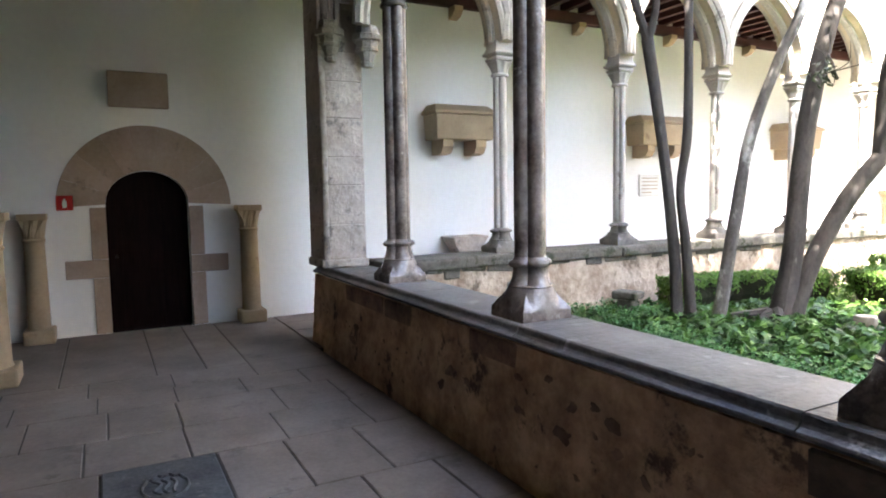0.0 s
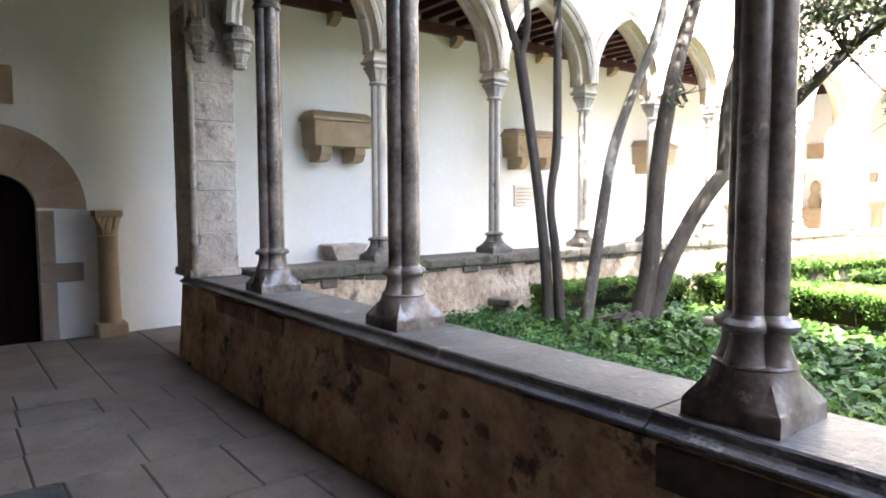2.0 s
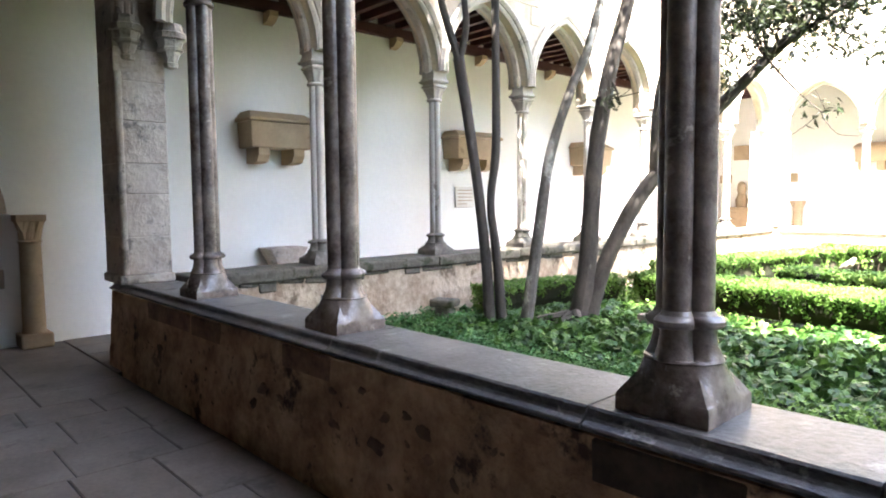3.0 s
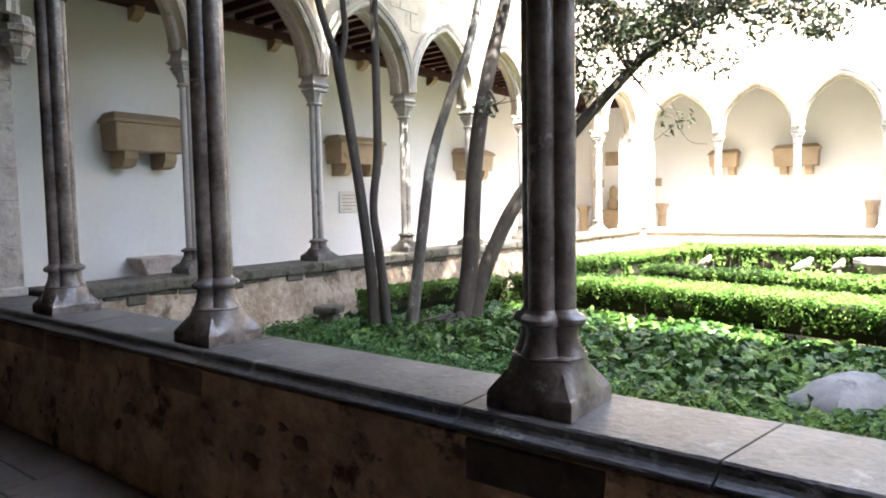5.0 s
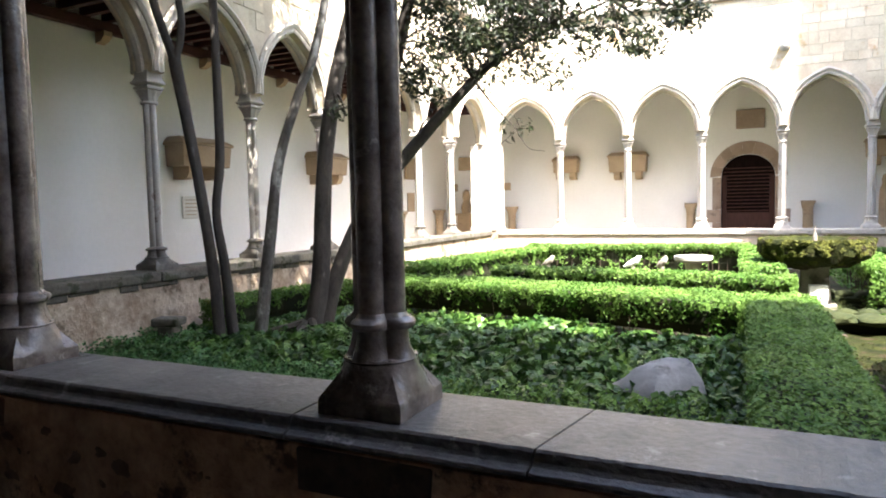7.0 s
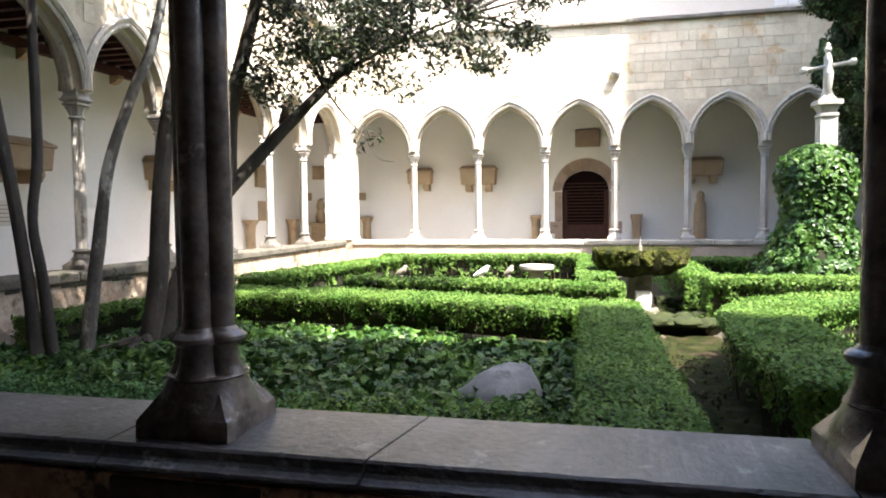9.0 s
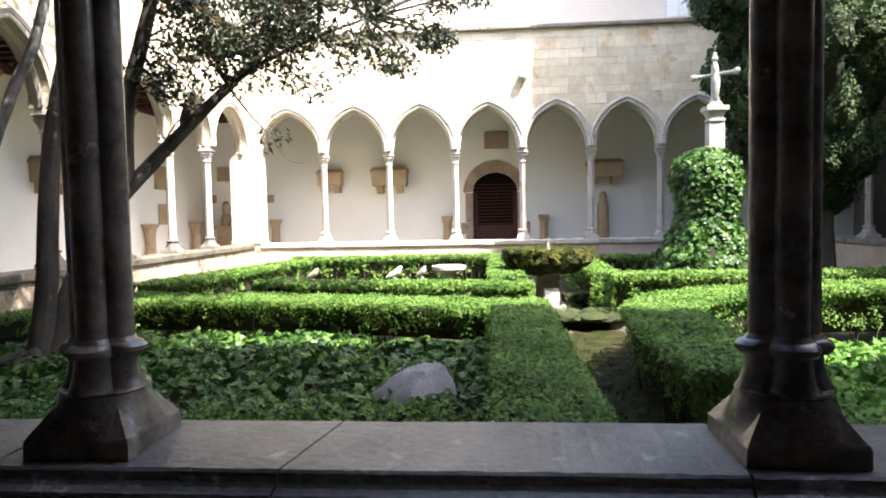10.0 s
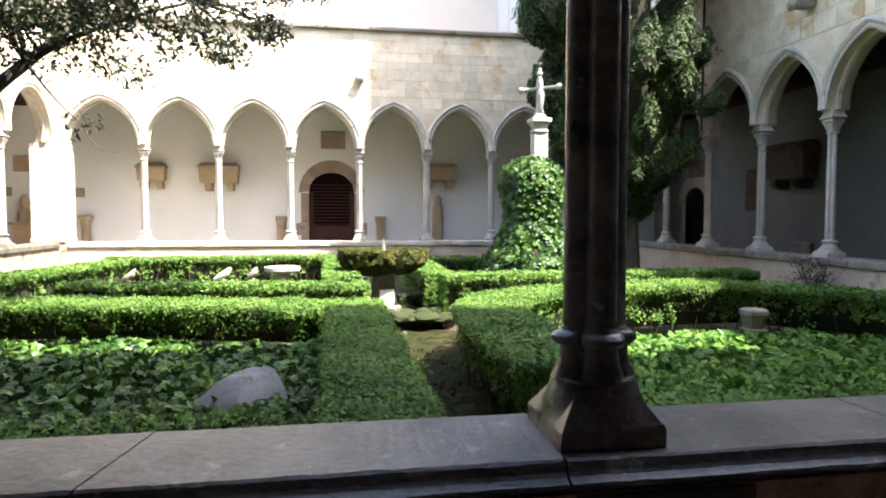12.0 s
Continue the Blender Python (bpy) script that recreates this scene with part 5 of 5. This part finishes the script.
r = r * (1 + 0.10 * np.array([noise.noise(Vector((math.cos(t) * 2, math.sin(t) * 2, a * 2))) for t, a in zip(th, z)])) - RNG.uniform(0, 0.17, n)
part("ivy_leaves", leaves("ivy_leaves", np.c_[r * np.cos(th), r * np.sin(th), z], np.c_[np.cos(th), np.sin(th), np.full(n, 0.45)] + RNG.normal(size=(n, 3)) * 0.38, 0.105 * RNG.uniform(0.6, 1.3, n), LOBED, IVY, RNG), None, o)

# trees
def clump_leaves(centres, radii, per, size, squash=0.8):
    P, Nn = [], []
    full = per
    for c, r in zip(centres, radii):
        per = full if r > 0.23 else int(full * 0.28)
        q = RNG.normal(size=(per, 3))
        q /= np.linalg.norm(q, axis=1, keepdims=True)
        q *= RNG.uniform(0.25, 1.0, (per, 1)) ** 0.6
        P.append(np.array(c) + q * r * np.array([1, 1, squash]))
        Nn.append(q + np.array([0, 0, 0.5]) + RNG.normal(size=(per, 3)) * 0.6)
    return np.concatenate(P), np.concatenate(Nn)


def branchlets(bm, origin, tips, r0):
    for t in tips:
        mid = [(origin[i] + t[i]) / 2 + random.uniform(-0.12, 0.12) for i in range(3)]
        tube(bm, [origin, mid, t], [r0, r0 * 0.6, r0 * 0.25], 6)


def tree(name, label, limbs, tips, radii, per, lsize, bark=BARK):
    """limbs: (points, radii); tips: leafy ends joined to the limb end nearest to them."""
    o = thing(name, label, "tree")
    for k, (pts_, rad) in enumerate(limbs):
        part("trunk" if k == 0 else "limb", tube(bmesh.new(), pts_, [r * 0.80 for r in rad], 12), bark, o, smooth=True)
    ends = [Vector(p) for pts_, _ in limbs for p in pts_[2:]]
    tw = bmesh.new()
    for t in tips:
        e = min(ends, key=lambda v: (v - Vector(t)).length + (0.6 if v.z > t[2] + 0.8 else 0))
        branchlets(tw, tuple(e), [t], 0.020)
        rt = random.Random(round(t[0] * 1000))
        branchlets(tw, t, [tuple(t[k_] + rt.uniform(-0.42, 0.42) for k_ in range(3)) for _ in range(3)], 0.007)
    tagged(part("twig_work", tw, BARK, o, smooth=True), kind="stuff")
    P, Nn = clump_leaves(tips, radii, per, lsize)
    part("crown", leaves("crown", P, Nn, lsize * RNG.uniform(0.7, 1.3, len(P)), LONG, LEAF, RNG), None, o)
    return o


def tips_in(n, lo, hi, seed):
    r = random.Random(seed)
    return [tuple(r.uniform(a, c) for a, c in zip(lo, hi)) for _ in range(n)]


# third limb and second tip batch: unseen canopy added to shade the trunks
tree("garden_tree", "slender grey tree forking above the parapet", [
    ([(-5.13, 5.62, -0.05), (-5.21, 5.67, 0.73), (-5.39, 5.65, 2.05), (-5.61, 5.61, 3.32)], [0.095, 0.08, 0.075, 0.085]),
    ([(-5.61, 5.61, 3.30), (-5.82, 5.52, 4.05), (-5.94, 5.48, 4.9), (-6.0, 5.5, 6.2)], [0.062, 0.058, 0.05, 0.03]),
    ([(-5.58, 5.68, 4.2), (-5.0, 5.2, 5.2), (-4.0, 4.7, 6.0), (-2.6, 4.6, 6.4)], [0.05, 0.045, 0.035, 0.02]),
    ([(-5.60, 5.62, 3.30), (-5.55, 5.68, 3.71), (-5.57, 5.69, 4.3), (-5.4, 5.9, 6.0)], [0.055, 0.05, 0.045, 0.025])],
    tips_in(26, (-6.6, 4.6, 5.6), (-4.6, 7.2, 7.6), 1) + tips_in(34, (-4.6, 2.9, 5.4), (-1.6, 6.6, 7.4), 21), [0.42] * 26 + [0.55] * 34, 400, 0.088)
# second limb and last two tip batches are added overhead, unseen, for shade
tree("garden_tree", "thin dark crooked tree beside a forked one", [
    ([(-5.02, 5.74, -0.05), (-5.12, 5.74, 0.92), (-5.21, 5.73, 1.59), (-5.18, 5.79, 2.18), (-5.22, 5.84, 3.04), (-5.27, 5.88, 4.03), (-5.33, 5.91, 5.0), (-5.1, 6.3, 6.4)], [0.085, 0.07, 0.058, 0.065, 0.06, 0.058, 0.05, 0.03]),
    ([(-5.33, 5.91, 4.9), (-4.4, 5.2, 5.6), (-3.0, 4.3, 6.0), (-1.4, 3.9, 6.2)], [0.045, 0.04, 0.03, 0.015])],
    tips_in(22, (-6.0, 5.4, 5.8), (-4.0, 7.8, 7.8), 2) + tips_in(30, (-5.6, 3.0, 6.0), (-2.6, 5.6, 8.0), 22) + tips_in(34, (-3.4, 2.9, 5.3), (-0.4, 5.4, 6.9), 23), [0.42] * 22 + [0.55] * 64, 400, 0.088)
tree("garden_tree", "pale curving tree, its patchy bark paled further for the sun", [
    ([(-5.0, 6.10, -0.05), (-4.91, 6.29, 1.37), (-4.84, 6.40, 2.19), (-4.66, 6.60, 3.01), (-4.52, 6.72, 3.45), (-4.42, 6.85, 4.1), (-4.3, 7.1, 5.2), (-4.2, 7.5, 6.3)], [0.10, 0.085, 0.075, 0.07, 0.068, 0.06, 0.05, 0.03])],
    tips_in(24, (-5.6, 6.4, 5.3), (-3.4, 9.2, 7.6), 3), [0.42] * 24, 190, 0.080, PALESUNBARK)
tree("garden_tree", "thick grey tree trunk dividing near its foot", [
    ([(-4.68, 6.70, -0.05), (-4.60, 6.82, 0.78), (-4.58, 6.94, 2.06), (-4.49, 7.09, 3.13), (-4.33, 7.27, 4.05), (-4.2, 7.45, 5.0), (-4.0, 7.8, 6.2)], [0.175, 0.14, 0.125, 0.115, 0.10, 0.08, 0.04]),
    ([(-4.60, 6.80, -0.02), (-4.47, 6.98, 0.77), (-4.13, 7.29, 1.69), (-3.62, 7.71, 2.47), (-3.04, 8.17, 3.25), (-2.63, 8.49, 3.80), (-2.1, 8.85, 4.5), (-1.4, 9.1, 5.2)], [0.15, 0.125, 0.115, 0.10, 0.08, 0.06, 0.045, 0.025]),
    ([(-4.0, 7.42, 1.92), (-3.94, 7.4, 2.85), (-3.69, 7.35, 3.61), (-3.5, 7.3, 4.15), (-3.2, 7.2, 5.0), (-2.9, 7.0, 6.0)], [0.13, 0.12, 0.105, 0.09, 0.06, 0.03]),
    ([(-3.04, 8.17, 3.25), (-2.5, 8.0, 3.5), (-1.8, 7.9, 3.75), (-1.2, 7.8, 3.9)], [0.045, 0.035, 0.025, 0.015])],
    tips_in(30, (-3.5, 7.0, 3.3), (-1.6, 8.8, 5.0), 4) + tips_in(16, (-1.8, 7.4, 3.4), (-0.4, 8.6, 4.8), 5) + tips_in(24, (-4.8, 6.8, 5.0), (-1.8, 9.4, 7.0), 6) + tips_in(12, (-1.5, 7.6, 4.1), (0.1, 8.6, 4.9), 31) + tips_in(20, (-3.7, 7.1, 3.1), (-2.1, 8.4, 4.5), 33) + [(-2.25, 7.5, 2.5), (-3.3, 7.7, 2.95), (-0.9, 7.7, 3.3), (-4.3, 6.85, 2.8)],
    [0.36] * 30 + [0.30] * 16 + [0.42] * 24 + [0.26] * 12 + [0.34] * 20 + [0.22, 0.20, 0.22, 0.18], 140, 0.092)

for pts_ in ([(-4.62, 6.62, 0.22), (-4.42, 6.42, 0.14), (-4.15, 6.22, 0.08)], [(-4.72, 6.62, 0.20), (-5.0, 6.35, 0.14), (-5.3, 6.1, 0.10)], [(-4.66, 6.58, 0.2), (-4.66, 6.3, 0.12), (-4.75, 6.0, 0.07)]):
    part("root", tube(bmesh.new(), pts_, [0.07, 0.045, 0.02], 8), BARK, bpy.data.objects["garden_tree.003"], smooth=True)

# cypress behind the cross
o = thing("cypress", "tall dark cypress in the corner of the garden", "tree", pose(6.0, 12.55, 0))
part("trunk", tube(bmesh.new(), [(0.1, -0.2, -0.05), (0.15, -0.1, 1.5), (0.0, 0.0, 4.0), (0, 0, 10.0)], [0.24, 0.19, 0.15, 0.03], 12), BARK, o, smooth=True)
cl, P, Nn = [], [], []
inner = bmesh.new()
rr_ = random.Random(9)
for i in range(300):
    zc = 1.7 + 9.1 * rr_.random() ** 0.85
    lim = (1.55 + 0.09 * (zc - 3.0) if 3.0 < zc < 7.5 else 1.95 * (11.8 - zc) / 4.3 if zc >= 7.5 else 0.3 + 1.25 * (zc - 1.7) / 1.3)
    a_, q_ = rr_.uniform(0, 2 * math.pi), lim * math.sqrt(rr_.uniform(0.30, 1))
    c_ = np.array((q_ * math.cos(a_) * 1.05, q_ * math.sin(a_), zc))
    cl.append(tuple(c_))
    # a plume: widest low down, its tip leaning outwards and up
    R_, L_, n = rr_.uniform(0.20, 0.38), rr_.uniform(0.55, 1.1), 1000
    ax = np.array((math.cos(a_) * 0.45, math.sin(a_) * 0.45, 1.0))
    t_, ph = RNG.uniform(0, 1, n), RNG.uniform(0, 2 * math.pi, n)
    r_ = R_ * np.sin(math.pi * np.clip(t_, 0.02, 0.99) ** 0.65) * RNG.uniform(0.84, 1.04, n) * (1 + 0.20 * np.sin(5 * ph + 9 * t_) + 0.12 * np.sin(11 * ph - 17 * t_))
    bmesh.ops.create_icosphere(inner, subdivisions=1, radius=1.0, matrix=Matrix.Translation(Vector(c_) + Vector(ax) * L_ * 0.02) @ Matrix.Diagonal((R_ * 0.80, R_ * 0.80, L_ * 0.40, 1)))
    out_ = np.c_[np.cos(ph), np.sin(ph), np.zeros(n)]
    P.append(c_ + ax * (t_[:, None] - 0.4) * L_ + out_ * r_[:, None])
    Nn.append(out_ + np.array((0, 0, 0.35)) + RNG.normal(size=(n, 3)) * 0.35)
P, Nn = np.concatenate(P), np.concatenate(Nn)
part("crown", leaves("crown", P, Nn, 0.062 * RNG.uniform(0.6, 1.3, len(P)), SMALL, CYP, RNG), None, o)
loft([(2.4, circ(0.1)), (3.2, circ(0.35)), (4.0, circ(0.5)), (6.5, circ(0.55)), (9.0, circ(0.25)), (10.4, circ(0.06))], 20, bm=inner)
# dark solids within the plumes paint the crown's inner shade
part("inner_mass", inner, SHADECORE, o, smooth=True)
tw = bmesh.new()
for c in cl[::3]:
    tube(tw, [(0.05, 0, max(0.8, c[2] - 0.6)), (c[0] * 0.5, c[1] * 0.5, c[2] - 0.3), c], [0.03, 0.02, 0.008], 5)
tagged(part("twig_work", tw, BARK, o), kind="stuff")

# ---- pieces of the setting ----
def slab(x0, x1, y0, y1):
    key = (round(x1 - x0, 2), round(y1 - y0, 2))
    if key not in SLABS:
        w, d = x1 - x0 - 0.004, y1 - y0 - 0.011
        SLABS[key] = mesh_of(bx(-w / 2, w / 2, -d / 2, d / 2, -0.06, 0, bevel=0.006), "slab", FLOOR)
    dz = -0.001 - 0.003 * random.random()
    part("slab", SLABS[key], None, floor, m=pose((x0 + x1) / 2, (y0 + y1) / 2, dz, random.uniform(-0.12, 0.12), random.uniform(-0.12, 0.12), 0))


SLABS = {}
TX0, TX1, TY0, TY1 = -4.19, -3.42, -0.10, 0.55
ys = [-1.12, -0.42, 0.36, 0.79, 1.17, 1.95]
for a, c in zip(ys, ys[1:]):
    slab(-8.66, -6.33, a, c)
rows = [(-6.33, -5.87), (-5.87, -5.41), (-5.41, -4.79), (-4.79, -4.19), (TX0, TX1), (-3.42, -2.8), (-2.8, -2.2), (-2.2, -1.6), (-1.6, -1.0), (-1.0, -0.4), (-0.4, 0.2), (0.2, 0.8), (0.8, 1.4), (1.4, 2.0), (2.0, 2.6)] + [(2.6 + 0.65 * k, 3.25 + 0.65 * k) for k in range(11)]
for i, (a, c) in enumerate(rows):
    cutsy = [-1.12]
    if (a, c) == (TX0, TX1):
        cutsy = [-1.12, -0.62, TY0, TY1, 0.97, 1.45, 1.95]
    else:
        y = -1.12 + 0.3 + 0.35 * ((i * 0.37) % 1)
        while y < 1.75:
            cutsy.append(round(y, 2))
            y += 0.42 + 0.35 * ((i * 0.61 + y * 1.7) % 1)
        cutsy.append(1.95)
    for p, q in zip(cutsy, cutsy[1:]):
        if (a, c) == (TX0, TX1) and p == TY0:
            continue
        slab(a, c, p, q)
for i in range(8):
    for j in range(4):
        slab(-8.66 + j * 0.51, -8.15 + j * 0.51, 1.95 + i * 0.6, 2.55 + i * 0.6)
tomb = thing("grave_slab", "dark slate grave slab with a worn carved shield", "grave slab", pose((TX0 + TX1) / 2, (TY0 + TY1) / 2, 0))
part("slab", bx(-0.375, 0.375, -0.315, 0.315, -0.06, 0.004, bevel=0.006), TOMB, tomb)
ring_ = bmesh.new()
pts_ = [(0.16 * math.cos(2 * math.pi * i / 24) * (1 + 0.1 * math.sin(3 * i)), 0.12 * math.sin(2 * math.pi * i / 24), 0.006) for i in range(25)]
tube(ring_, pts_, [0.011] * 25, 6)
part("carved_shield", ring_, TOMB, tomb, "worn carved outline of a shield")
mot = bmesh.new()
for k in range(3):
    tube(mot, [(-0.10, -0.06 + k * 0.05, 0.005), (-0.03, -0.02 + k * 0.04, 0.006), (0.04, -0.06 + k * 0.05, 0.006), (0.10, -0.02 + k * 0.03, 0.005)], [0.010] * 4, 6)
part("carved_lines", mot, TOMB, tomb)


def ashlar(parent, spans, v, s, u0, u1, course, limit, lo=SPRING + 0.1):
    """Squared blocks over the arches on one face of an arcade wall."""
    meshes = {}
    rest = bmesh.new()
    z, r, count = lo, 0, 0
    rnd = random.Random(11)
    while z < ZT - 0.05:
        h = min(course * (1 + 0.22 * math.sin(r * 2.1)), ZT - z)
        u = u0 + 0.2 * (r % 2)
        while u < u1 - 0.12:
            w = min(rnd.choice((0.20, 0.27, 0.34, 0.42, 0.52)), u1 - u)
            ok = True
            for a, c in spans:
                mid, half = (a + c) / 2, (c - a) / 2
                R = (half * half + (ZA - SPRING) ** 2) / (2 * half) + 0.175
                for uu in (u, u + w / 2, u + w):
                    for zz in (z, z + h):
                        cu = (a + R - 0.175) if uu < mid else (c - R + 0.175)
                        if a - 0.16 < uu < c + 0.16 and (uu - cu) ** 2 + (zz - SPRING) ** 2 < R * R and zz < ZA + 0.3:
                            ok = False
            if ok and count >= limit:
                box(rest, u + 0.004, u + w - 0.004, v - 0.02 - s * 0.012, v + 0.02 - s * 0.012 + s * 0.003 * rnd.random(), z + 0.004, z + h - 0.004)
            if ok and count < limit:
                key = (round(w, 2), round(h, 2))
                if key not in meshes:
                    meshes[key] = mesh_of(bx(-w / 2 + 0.004, w / 2 - 0.004, -0.02, 0.02, -h / 2 + 0.004, h / 2 - 0.004, bevel=0.005), "stone_block", ASHLAR)
                part("stone_block", meshes[key], None, parent, m=pose(u + w / 2, v - s * 0.012 + s * 0.004 * rnd.random(), z + h / 2))
                count += 1
            u += w
        z += h
        r += 1
    if rest.verts:
        tagged(part("upper_stonework", rest, ASHLARREST, parent), kind="stuff")
    else:
        rest.free()


ashlar(aw_far, sp_far, -0.20, -1, -6.0, 8.0, 0.235, 300)
ashlar(aw_right, sp_right, 0.20, 1, 7.4, 16.9, 0.29, 300)
ashlar(aw_left, sp_left, -0.17, -1, 4.0, 16.9, 0.27, 260)

o = thing("dry_shrub", "small reddish-brown dry shrub against the parapet", "shrub", pose(7.82, 9.35, 0))
tw = bmesh.new()
rs = random.Random(5)
for i in range(26):
    a_, l_ = rs.uniform(0, 2 * math.pi), rs.uniform(0.1, 0.34)
    tube(tw, [(0, 0, -0.03), (l_ * 0.4 * math.cos(a_) * 0.5, l_ * 0.5 * math.sin(a_), 0.4), (l_ * 0.5 * math.cos(a_), l_ * math.sin(a_) * 1.3, rs.uniform(0.6, 0.92))], [0.010, 0.007, 0.004], 5)
tagged(part("twig_work", tw, TWIG, o), kind="stuff")
n = 700
P = np.c_[RNG.normal(size=n) * 0.10 - 0.05, RNG.normal(size=n) * 0.22, RNG.uniform(0.35, 0.92, n)]
part("foliage", leaves("foliage", P, RNG.normal(size=(n, 3)) + np.array([0, 0, 0.4]), 0.05 * RNG.uniform(0.6, 1.3, n), LONG, TWIG, RNG), None, o)
